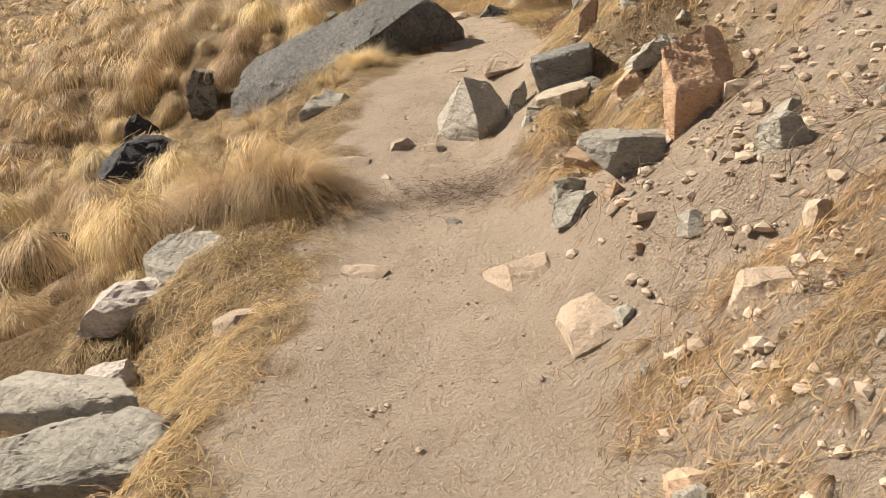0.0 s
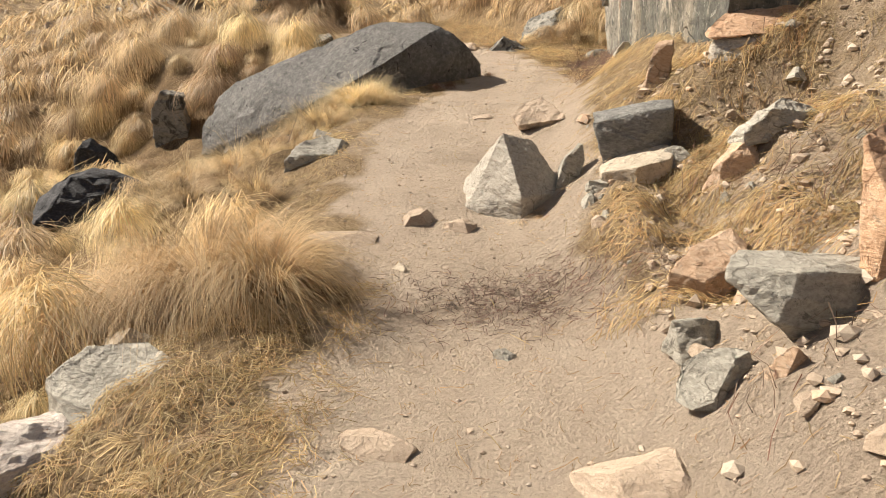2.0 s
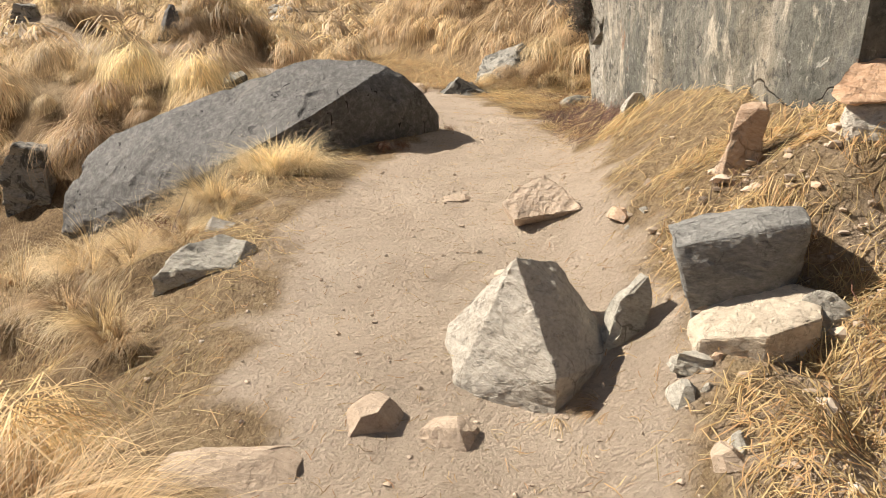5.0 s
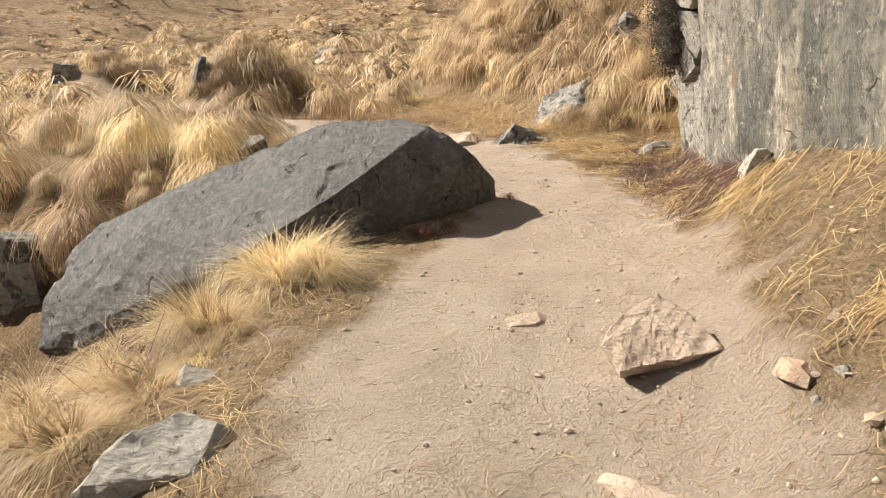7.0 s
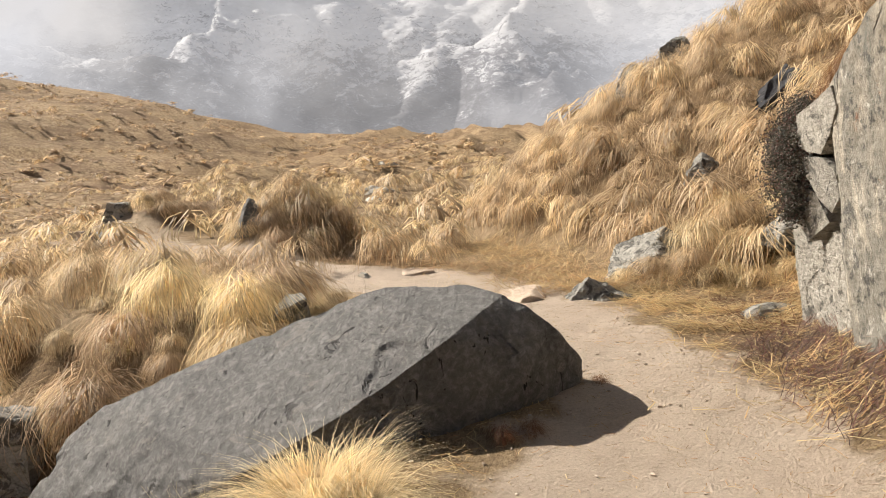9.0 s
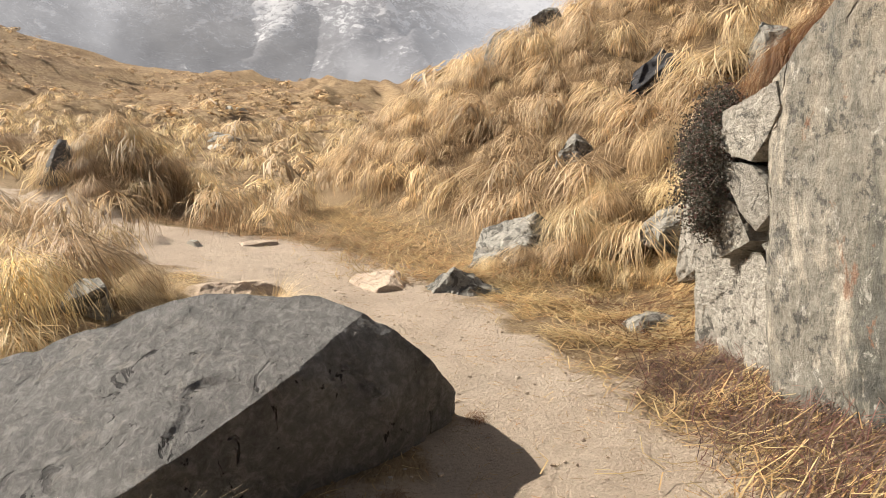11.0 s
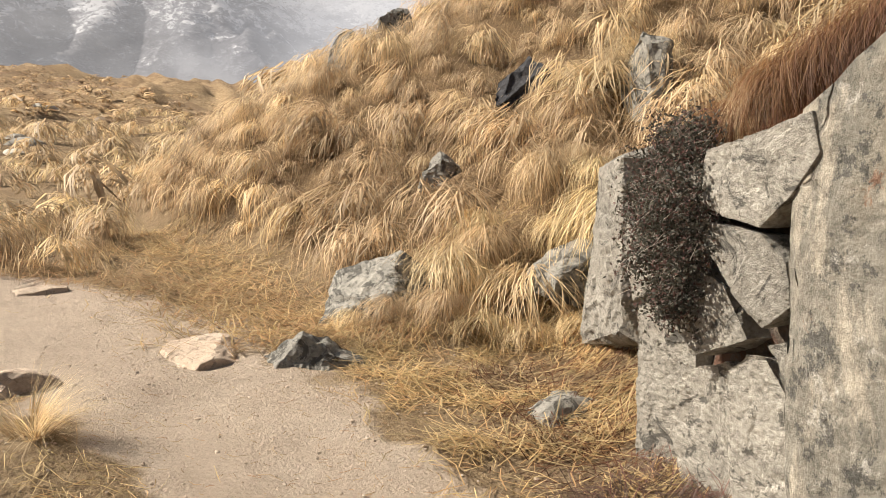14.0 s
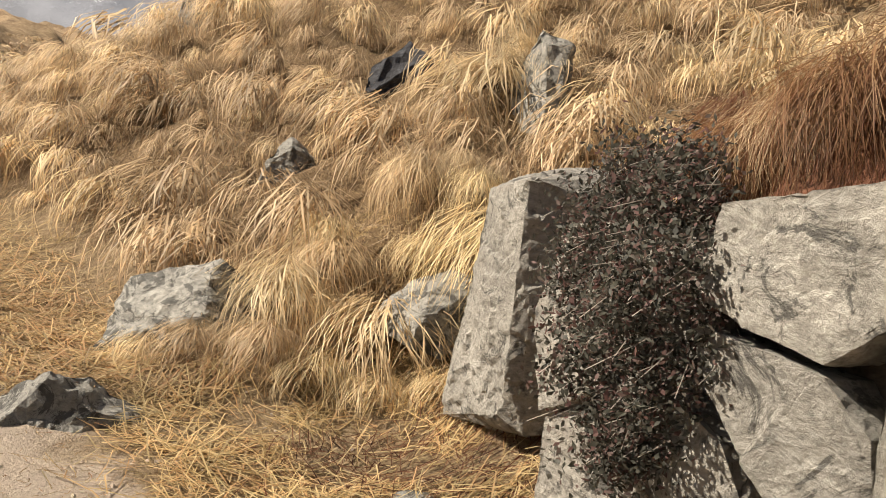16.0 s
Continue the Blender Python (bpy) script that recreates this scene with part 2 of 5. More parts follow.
def ground_material():
    """Trail dust, straw-covered verge, crumbling bank soil and far golden slopes, by zones laid out along the trail."""
    n = Nodes("trail_ground")
    at = n.world_place()

    def zone(name):
        return n.add("ShaderNodeAttribute", attribute_name=name).outputs["Fac"]

    speck = n.noise(at, 60, 6, 0.75)
    blot = n.noise(at, 2.6, 6, 0.62, None, 0.5)
    mid = n.noise(at, 11, 7, 0.68)
    dust = n.ramp(blot, (0.3, (0.47, 0.372, 0.283)), (0.5, (0.59, 0.48, 0.375)), (0.7, (0.68, 0.572, 0.462)))
    dust = n.mix(0.5, dust, n.ramp(speck, (0.30, (0.20, 0.152, 0.11)), (0.42, (0.50, 0.405, 0.31)), (0.58, (0.64, 0.525, 0.41)), (0.72, (0.80, 0.68, 0.555))))
    straw = n.ramp(mid, (0.32, (0.10, 0.066, 0.040)), (0.48, (0.30, 0.212, 0.128)), (0.68, (0.50, 0.385, 0.25)))
    fibre = n.noise(at, 46, 5, 0.75, (1, 0.35, 1), 1.5)
    straw = n.mix(0.6, straw, n.ramp(fibre, (0.35, (0.11, 0.072, 0.042)), (0.55, (0.40, 0.295, 0.17)), (0.75, (0.62, 0.50, 0.32))))
    soil = n.ramp(mid, (0.30, (0.17, 0.125, 0.092)), (0.42, (0.52, 0.41, 0.312)), (0.70, (0.72, 0.595, 0.47)))
    soil = n.mix(0.5, soil, n.ramp(speck, (0.3, (0.22, 0.165, 0.12)), (0.6, (0.70, 0.58, 0.455))))
    far = n.ramp(n.noise(at, 0.33, 9, 0.72, None, 0.4), (0.32, (0.13, 0.085, 0.052)), (0.46, (0.28, 0.195, 0.115)), (0.62, (0.40, 0.295, 0.18)), (0.76, (0.38, 0.31, 0.23)))
    tuft = n.noise(at, 1.5, 7, 0.75, None, 0.8)
    far = n.mix(0.6, far, n.ramp(tuft, (0.38, (0.06, 0.036, 0.02)), (0.47, (0.22, 0.148, 0.082)), (0.56, (0.50, 0.38, 0.22)), (0.68, (0.64, 0.52, 0.34))))
    far = n.mix(n.ramp(n.noise(at, 0.11, 7, 0.7, (1, 0.6, 1)), (0.46, 0.0), (0.62, 0.75)), far, (0.12, 0.07, 0.04))
    far = n.mix(0.25, far, n.ramp(n.noise(at, 0.05, 6, 0.7), (0.35, (0.20, 0.12, 0.07)), (0.6, (0.44, 0.31, 0.16))))
    wob = n.maths("MULTIPLY_ADD", n.noise(at, 3.5, 7, 0.7), 0.9)
    wob.node.inputs[2].default_value = -0.45

    def soft(fac):
        return n.ramp(n.maths("ADD", fac, wob), (0.30, 0.0), (0.62, 1.0))

    col = n.mix(soft(zone("straw")), dust, straw)
    col = n.mix(soft(zone("soil")), col, soil)
    col = n.mix(zone("far"), col, far)
    col = n.mix(n.maths("MULTIPLY", zone("thatch"), 0.85), col, n.ramp(fibre, (0.34, (0.04, 0.025, 0.014)), (0.5, (0.22, 0.142, 0.073)), (0.68, (0.45, 0.325, 0.175))))
    burn = n.maths("MULTIPLY", n.ramp(n.noise(at, 7, 7, 0.75), (0.38, 0.0), (0.6, 1.0)), zone("litter"))
    col = n.mix(n.maths("MULTIPLY", burn, 0.6), col, (0.145, 0.10, 0.075))
    scuff = n.noise(at, 4.2, 5, 0.6, None, 0.2)
    damp = n.noise(at, 0.9, 5, 0.6, None, 0.8)
    col = n.mix(n.maths("MULTIPLY", n.ramp(damp, (0.55, 0.0), (0.70, 0.12)), n.maths("SUBTRACT", 1.0, zone("far"))), col, (0.33, 0.265, 0.205))
    h = n.maths("ADD", n.maths("MULTIPLY", speck, 1.0), n.maths("MULTIPLY", mid, 1.1))
    h = n.maths("ADD", h, n.maths("MULTIPLY", scuff, 0.5))
    h = n.maths("ADD", h, n.maths("MULTIPLY", n.maths("MULTIPLY", tuft, zone("far")), 9.0))
    return n.finish(col, 0.95, n.bump(h, 1.0, 0.05), 0.15)


GROUND = ground_material()


def grass_material(name, root, mid, tip, red=None, vary=0.35):
    """Dry blades: straw at the tip, brown at the root with the shade between blades darkened in, each blade of its own
    tone, some light passing through.
    """
    n = Nodes(name)
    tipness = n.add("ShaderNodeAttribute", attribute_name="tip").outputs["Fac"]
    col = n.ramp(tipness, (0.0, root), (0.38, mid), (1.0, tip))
    own = n.add("ShaderNodeNewGeometry").outputs["Random Per Island"]
    thing = n.add("ShaderNodeObjectInfo").outputs["Random"]
    if red:
        col = n.mix(n.ramp(own, (0.55, 0.0), (0.9, 0.8)), col, red)
    hsv = n.add("ShaderNodeHueSaturation")
    n.put(hsv.inputs["Color"], col)
    v = n.maths("MULTIPLY_ADD", own, vary * 2)
    v.node.inputs[2].default_value = 1 - vary
    w = n.maths("MULTIPLY_ADD", thing, 0.4)
    w.node.inputs[2].default_value = 0.8
    patch = n.ramp(n.noise(n.world_place(), 1.1, 4, 0.6), (0.36, 0.70), (0.5, 1.0), (0.62, 1.16))
    n.put(hsv.inputs["Value"], n.maths("MULTIPLY", n.maths("MULTIPLY", v, w), patch))
    hue = n.maths("MULTIPLY_ADD", thing, 0.022)
    hue.node.inputs[2].default_value = 0.490
    n.put(hsv.inputs["Hue"], hue)
    p = n.add("ShaderNodeBsdfPrincipled")
    n.put(p.inputs["Base Color"], hsv.outputs[0])
    p.inputs["Roughness"].default_value, p.inputs["Specular IOR Level"].default_value = 0.6, 0.3
    t = n.add("ShaderNodeBsdfTranslucent")
    n.put(t.inputs["Color"], hsv.outputs[0])
    m = n.add("ShaderNodeMixShader")
    m.inputs[0].default_value = 0.42
    n.tree.links.new(p.outputs[0], m.inputs[1])
    n.tree.links.new(t.outputs[0], m.inputs[2])
    n.tree.links.new(m.outputs[0], n.out.inputs["Surface"])
    return n.mat


# dark root tones deepen the shade inside each tussock
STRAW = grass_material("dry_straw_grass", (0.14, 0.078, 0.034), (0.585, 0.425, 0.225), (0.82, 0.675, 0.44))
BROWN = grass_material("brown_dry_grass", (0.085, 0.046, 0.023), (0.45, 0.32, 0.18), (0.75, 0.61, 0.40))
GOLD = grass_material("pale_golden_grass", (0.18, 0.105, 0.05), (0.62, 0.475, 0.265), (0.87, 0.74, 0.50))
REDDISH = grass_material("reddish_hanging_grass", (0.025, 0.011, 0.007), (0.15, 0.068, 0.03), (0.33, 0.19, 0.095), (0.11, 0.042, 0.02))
LITTER = grass_material("fallen_straw", (0.40, 0.27, 0.13), (0.58, 0.42, 0.21), (0.68, 0.53, 0.30), (0.30, 0.16, 0.08), 0.5)
TWIG = grass_material("dead_twigs", (0.11, 0.07, 0.052), (0.17, 0.115, 0.085), (0.25, 0.175, 0.13), (0.17, 0.075, 0.055), 0.45)
STEM = grass_material("grey_shrub_stem", (0.13, 0.105, 0.085), (0.25, 0.215, 0.175), (0.38, 0.335, 0.28), None, 0.4)
SHRUB = grass_material("dark_shrub_leaf", (0.045, 0.044, 0.030), (0.085, 0.085, 0.062), (0.19, 0.185, 0.145), (0.12, 0.06, 0.052), 0.6)


# ---- shape of the land ----
def smooth(a, b, v):
    s = np.clip((v - a) / (b - a), 0.0, 1.0)
    return s * s * (3 - 2 * s)


def waves(x, y, scale, seed):
    """Soft, irregular relief between about -1 and 1 from crossed sines."""
    rng = np.random.RandomState(seed)
    total = 0.0 * x
    for k in range(7):
        a, ph = rng.uniform(0, 6.283), rng.uniform(0, 6.283)
        w = 6.283 / (scale * rng.uniform(0.55, 1.6))
        total = total + np.sin(w * (np.cos(a) * x + np.sin(a) * y) + ph + 1.3 * np.sin(0.6 * w * (np.cos(a) * y - np.sin(a) * x)))
    return total / 3.2


def grit(x, y, scale, seed):
    """Irregular lumps between about -1 and 1: smoothed random heights on a turned lattice."""
    table = np.random.RandomState(seed).uniform(-1, 1, (64, 64))
    u, v = (0.81 * x - 0.59 * y) / scale, (0.59 * x + 0.81 * y) / scale
    iu, iv = np.floor(u).astype(int), np.floor(v).astype(int)
    fu, fv = u - iu, v - iv
    fu, fv = fu * fu * (3 - 2 * fu), fv * fv * (3 - 2 * fv)
    a, b = table[iu % 64, iv % 64], table[(iu + 1) % 64, iv % 64]
    c, e = table[iu % 64, (iv + 1) % 64], table[(iu + 1) % 64, (iv + 1) % 64]
    return (a * (1 - fu) + b * fu) * (1 - fv) + (c * (1 - fu) + e * fu) * fv


def bank_foot(y):
    """Where the uphill side begins, seen along the trail."""
    return np.interp(y, [-8, 0, 3, 5.5, 8, 9.3, 10.2, 11.5, 12.8, 13.6, 14.2, 16.3, 18, 19, 22, 25, 30, 36, 45, 60],
                     [1.4, 1.0, 0.65, 0.35, 0.45, 0.75, 0.95, 1.3, 1.55, 1.4, 0.7, 0.1, -0.6, -1.2, -1.9, -1.8, -0.8, 1.5, 6, 13])


def verge(y):
    """Where the ground falls away on the valley side."""
    return np.interp(y, [-8, 0, 3, 4.5, 6, 8, 9.5, 10.6, 11.4, 13, 16, 20, 30, 60],
                     [-0.9, -0.9, -1.1, -1.3, -1.05, -1.2, -1.5, -1.9, -3.0, -5.5, -8, -10, -15, -22])


def tread(y):
    """Height of the trail."""
    return np.interp(y, [-8, 0, 3, 4.4, 5.5, 6.5, 7.5, 8.5, 10.5, 14, 18, 24, 60],
                     [-0.1, -0.04, 0.0, -0.02, 0.08, 0.2, 0.34, 0.38, 0.44, 0.42, 0.42, 0.5, 1.5])


def height(x, y):
    """Height of the ground sheet at x, y (arrays)."""
    x, y = np.asarray(x, float), np.asarray(y, float)
    d = 0.14 * np.logaddexp(0, (x - bank_foot(y)) / 0.14) * np.interp(y, [0, 12, 18, 25, 60], [1, 1, 0.93, 0.9, 0.9])
    up = np.interp(y, [15.5, 20], [12, 17.5]) * (1 - np.exp(-d / 24)) + 0.45 * (1 - np.exp(-d / 0.9))
    e = np.maximum(verge(y) - x, 0)
    down = 2.4 * (1 - np.exp(-((e / 4.2) ** 1.25)))
    z = tread(np.minimum(y, 60)) + up - down
    z = z + 0.06 * smooth(-0.2, 0.7, x - 0.1) * smooth(2, 4, y) * (1 - smooth(6, 7.5, y))
    z = z + 0.22 * np.exp(-(((x + 2.7) / 1.3) ** 2) - ((y - 11.7) / 0.9) ** 2)
    z = z + 0.2 * np.exp(-(((x + 4.4) / 1.2) ** 2) - ((y - 13.2) / 1.2) ** 2)
    z = z + 1.25 * smooth(1.5, 2.1, x) * smooth(7.2, 8.8, y) * (1 - smooth(10.7, 12.2, y)) * (1 - smooth(4, 9, x))
    z = z - 0.32 * smooth(0.6, 1.05, x) * smooth(4.2, 4.75, y) * (1 - smooth(6.1, 6.7, y)) * (1 - smooth(1.8, 2.8, x))
    z = z - 0.30 * smooth(0.75, 1.35, -x) * (1 - smooth(3.1, 4.4, y)) * (1 - smooth(2.0, 3.5, -x))
    z = z - 0.32 * np.exp(-(((x + 2.6) / 0.8) ** 2) - ((y - 9.0) / 0.55) ** 2)
    z = z + 0.22 * np.exp(-(((x - 0.95) / 0.55) ** 2) - ((y - 13.65) / 0.3) ** 2)
    z = z + 0.95 * np.exp(-(((x + 4.35) / 0.95) ** 2) - ((y - 18.3) / 0.8) ** 2)
    z = z + 0.7 * np.exp(-(((x + 10.0) / 1.3) ** 2) - ((y - 24.5) / 1.0) ** 2)
    r0 = np.hypot(x, y)
    off = smooth(0.0, 0.8, np.maximum(x - bank_foot(y), verge(y) - x + 0.1))
    z = z + waves(x, y, 1.3, 3) * (0.012 + 0.05 * off + 0.08 * off * smooth(12.5, 14, y) * (r0 < 40)) + grit(x, y, 0.42, 5) * (0.014 + 0.04 * off) + grit(x, y, 0.17, 6) * (0.010 + 0.03 * off) + grit(x, y, 0.08, 7) * (0.004 + 0.012 * off)
    r = np.hypot(x, y)
    az = np.degrees(np.arctan2(-x, y))
    crest = np.interp(az, [-60, -20, 3, 8, 13, 20, 27, 37, 60, 100], [5, 1.6, 2.6, 2.5, 2.7, 3.6, 5.6, 7.2, 8.5, 9])
    far = smooth(55, 300, r) * (np.tan(np.radians(crest)) * 300 + 3.0) * np.minimum(r / 300, 1.25)
    z = z + far + waves(x, y, 14, 8) * 0.45 * smooth(18, 60, r) * (1 + 0.012 * np.minimum(r, 200)) + waves(x, y, 70, 9) * 2.2 * smooth(60, 160, r)
    return z



def mesh_object(name, verts, faces, material, parent=None, smooth_faces=False):
    me = bpy.data.meshes.new(name)
    me.from_pydata(verts, [], faces)
    me.materials.append(material)
    if smooth_faces:
        me.polygons.foreach_set("use_smooth", [True] * len(me.polygons))
    me.update()
    ob = new(name, me)
    ob.parent = parent
    return ob


def ground_at(x, y):
    return float(height(np.array([x]), np.array([y]))[0])


# ---- ground sheet ----
def spread(lo, hi, step, reach, grow):
    inner = list(np.arange(lo, hi + step / 2, step))
    up, down, s = [], [], step
    top, low = inner[-1], inner[0]
    while top < reach:
        s *= grow
        top, low = top + s, low - s
        up.append(top), down.append(low)
    return np.array(down[::-1] + inner + up)


def build_ground():
    gx, gy = spread(-2.4, 2.4, 0.05, 1500, 1.08), spread(0.8, 14.6, 0.055, 1500, 1.08)
    X, Y = np.meshgrid(gx, gy)
    Z = height(X, Y)
    nx, ny = len(gx), len(gy)
    verts = np.stack([X, Y, Z], -1).reshape(-1, 3)
    i = (np.arange(ny - 1)[:, None] * nx + np.arange(nx - 1)).ravel()
    faces = np.stack([i, i + 1, i + nx + 1, i + nx], -1)
    ob = mesh_object("ground", verts.tolist(), faces.tolist(), GROUND, None, True)
    x, y = verts[:, 0], verts[:, 1]
    over, under, r = x - bank_foot(y), verge(y) - x, np.hypot(x, y)
    trail_l = np.interp(y, [-5, 0, 3, 5, 6.5, 8, 9.5, 10.6, 11.6, 13, 14.5, 16, 17, 18, 20, 24], [-0.6, -0.6, -0.65, -0.72, -1.0, -0.95, -0.5, -0.3, -0.8, -1.7, -2.9, -4.4, -6.0, -7.0, -8.1, -11])
    trail_r = np.interp(y, [-5, 0, 3, 5, 6.5, 8, 9.5, 10.6, 11.6, 13, 14.5, 16, 17, 18, 20, 24], [0.8, 0.65, 1.7, 0.45, 0.45, 0.6, 0.7, 0.55, 0.35, -0.1, -0.5, -1.9, -3.9, -5.5, -6.6, -9.6])
    out = np.maximum(trail_l - x, x - trail_r)
    straw = smooth(-0.25, 0.5, out + 0.16 * waves(x, y, 0.9, 17))
    bare = smooth(-0.1, 0.45, over + 0.1 * waves(x, y, 0.7, 18)) * (1 - smooth(8.0, 9.2, y)) * (1 - 0.75 * smooth(5.6, 6.8, y)) * (1 - 0.5 * smooth(4.4, 5.2, y) * (1 - smooth(6, 6.6, y)))
    litter = np.exp(-((x - 0.05) / 0.55) ** 2 - ((y - 5.0) / 0.28) ** 2)
    litter += 0.9 * smooth(0.25, 0.9, x) * np.exp(-((y - 10.9) / 1.0) ** 2)
    thatch = np.maximum(smooth(0.15, 0.6, over) * smooth(12.2, 13.0, y), smooth(0.3, 0.8, under)) * (1 - smooth(30, 45, r))
    for name, values in (("straw", straw), ("soil", bare), ("far", smooth(16, 34, r)), ("litter", litter), ("thatch", thatch)):
        a = ob.data.attributes.new(name, "FLOAT", "POINT")
        a.data.foreach_set("value", np.clip(values, 0, 1))
    return tagged(ob, "dusty beige footpath between straw-covered grassy slopes", "ground", kind="structure")


build_ground()


# ---- rocks ----
def hull_mesh(name, corners, material, edge, rough, seed, grain=1.4, layers=0.0, bed=(0.15, 0.1, 1.0), bevel=0.0, dents=0.0, ledges=0.0):
    """A broken stone: the hull of its corners, cut fine, roughened, with thin beds standing proud of one another."""
    bm = bmesh.new()
    for c in corners:
        bm.verts.new(c)
    res = bmesh.ops.convex_hull(bm, input=bm.verts)
    loose = [g for g in res["geom_interior"] if isinstance(g, bmesh.types.BMVert)]
    bmesh.ops.delete(bm, geom=loose, context="VERTS")
    if bevel:
        bmesh.ops.dissolve_limit(bm, angle_limit=0.02, verts=bm.verts, edges=bm.edges)
        bmesh.ops.bevel(bm, geom=list(bm.edges), offset=bevel, segments=2, profile=0.6, affect="EDGES", clamp_overlap=True)
        bmesh.ops.triangulate(bm, faces=bm.faces)
    for _ in range(6):
        long = [e for e in bm.edges if e.calc_length() > edge]
        if not long:
            break
        bmesh.ops.subdivide_edges(bm, edges=long, cuts=1)
        bmesh.ops.triangulate(bm, faces=[f for f in bm.faces if len(f.verts) > 3])
    bm.normal_update()
    off = Vector((seed * 2.3, seed * 5.1, seed))
    up = Vector(bed).normalized()
    moves = []
    for v in bm.verts:
        w = noise.fractal(v.co * grain + off, 0.75, 2.1, 6) * rough
        w += noise.fractal(v.co * grain * 5 + off, 0.7, 2.2, 3) * rough * 0.3
        if layers:
            h = v.co.dot(up) * grain * 3.2 + 0.5 * noise.noise(v.co * grain + off)
            w += layers * rough * (noise.noise(Vector((h * 2.0, seed, 0.0))) + 0.6 * noise.noise(Vector((h * 5.0, seed, 3.0))))
        if dents:
            deep = noise.noise(v.co * 4.5 + off) + 0.6 * noise.noise(v.co * 1.1 - off)
            w -= dents * min(max(deep - 0.42, 0.0) * 5, 1.0)
            w += dents * 0.35 * abs(noise.noise(Vector((v.co.x * 7, v.co.y * 7, v.co.z * 13)) + off))
        if ledges:
            step = 3.2 * noise.noise(v.co * 2.1 + off) + 1.2 * noise.noise(v.co * 5.5 - off)
            w += ledges * (round(step) - 0.25 * step)
        moves.append(v.normal * w)
    for v, m in zip(bm.verts, moves):
        v.co += m
    me = bpy.data.meshes.new(name)
    bm.to_mesh(me)
    bm.free()
    me.materials.append(material)
    return me


def facet_corners(size, seed, planes, wild, keep):
    """Corners of a block of that size, trimmed by random planes; its sides never undercut."""
    rng = np.random.RandomState(seed)
    nrm = rng.normal(size=(planes, 3))
    nrm[:, 2] = np.abs(nrm[:, 2]) * 0.9
    nrm /= np.linalg.norm(nrm, axis=1)[:, None]
    rows = [(*n, d) for n, d in zip(nrm, rng.uniform(1 - wild * 1.7, 1.0, planes) * 0.95)]
    rows += [(*(np.array(a) / np.linalg.norm(a)), d) for *a, d in keep]
    rows += [(1, 0, 0.08, 0.97), (-1, 0, 0.05, 0.97), (0, 1, 0.06, 0.97), (0, -1, 0.08, 0.97), (0, 0, 1, 0.97), (0, 0, -1, 0.97)]
    a = np.array(rows)
    idx = np.array([(i, j, k) for i in range(len(a)) for j in range(i) for k in range(j)])
    m, d = a[idx][:, :, :3], a[idx][:, :, 3]
    ok = np.abs(np.linalg.det(m)) > 0.02
    p = np.linalg.solve(m[ok], d[ok][:, :, None])[:, :, 0]
    p = p[(p @ a[:, :3].T <= a[:, 3] + 1e-6).all(1)]
    p = np.unique(p.round(3), axis=0) * (np.array(size) / 2)
    return [tuple(q) for q in p]


def facet_mesh(name, size, seed, material, planes=11, level=4, rough=0.045, wild=0.3, keep=(), layers=0.55):
    big = max(size)
    cut = big / {4: 15, 3: 8, 2: 3.5}[level]
    return hull_mesh(name, facet_corners(size, seed, planes, wild, keep), material, cut, rough * big, seed, 1.7 / big, layers, (0.25, 0.2, 1.0), 0.045 * min(size))


def lay_rock(name, x, y, size, seed, material, label, turn=0, tilt=(0, 0), sink=0.3, z=None, category="rock", group="", **kw):
    me = facet_mesh(name, size, seed, material, **kw)
    ob = new(name, me)
    base = ground_at(x, y) if z is None else z
    ob.matrix_world = pose(x, y, base + size[2] * (0.5 - sink), tilt[0], tilt[1], turn)
    return tagged(ob, label, category, group)


def hull_thing(name, corners, material, edge=0.08, rough=0.03, seed=1, parent=None, grain=1.4, layers=0.0, dents=0.0, ledges=0.0):
    ob = new(name, hull_mesh(name, corners, material, edge, rough, seed, grain, layers, dents=dents, ledges=ledges))
    ob.parent = parent
    return ob


# the dark boulder beside the trail: a long slab leaning into the slope, broken off steeply at its uphill end
BOULDER = [(-3.02, 10.1, 0.41), (-2.63, 10.15, 0.48), (-2.04, 10.2, 0.64), (-1.73, 10.2, 0.78), (-1.49, 10.2, 1.0), (-1.36, 10.2, 1.03), (-0.9, 10.2, 1.03), (-0.71, 10.1, 0.99), (-0.58, 10.1, 0.92), (-0.43, 10.2, 0.77), (-0.29, 10.4, 0.55), (-0.27, 10.45, 0.42), (-0.42, 10.15, 0.25), (-0.95, 9.7, 0.85), (-1.14, 9.62, 0.7), (-1.4, 9.36, 0.59), (-0.92, 9.68, 0.4), (-0.7, 9.82, 0.3), (-1.2, 9.45, 0.4), (-1.85, 9.25, 0.36), (-2.32, 9.36, -0.07), (-3.0, 9.5, -0.26), (-3.3, 9.6, -0.3), (-3.33, 9.8, -0.03), (-3.22, 10.1, 0.26), (-0.6, 9.86, 0.72), (-1.0, 11.0, 0.2), (-2.6, 10.9, 0.0), (-3.3, 10.3, -0.4), (-1.2, 9.5, 0.0), (-3.1, 9.6, -0.5)]
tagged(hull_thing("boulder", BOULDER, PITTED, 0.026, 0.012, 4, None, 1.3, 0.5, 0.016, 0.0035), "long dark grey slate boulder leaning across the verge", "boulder")

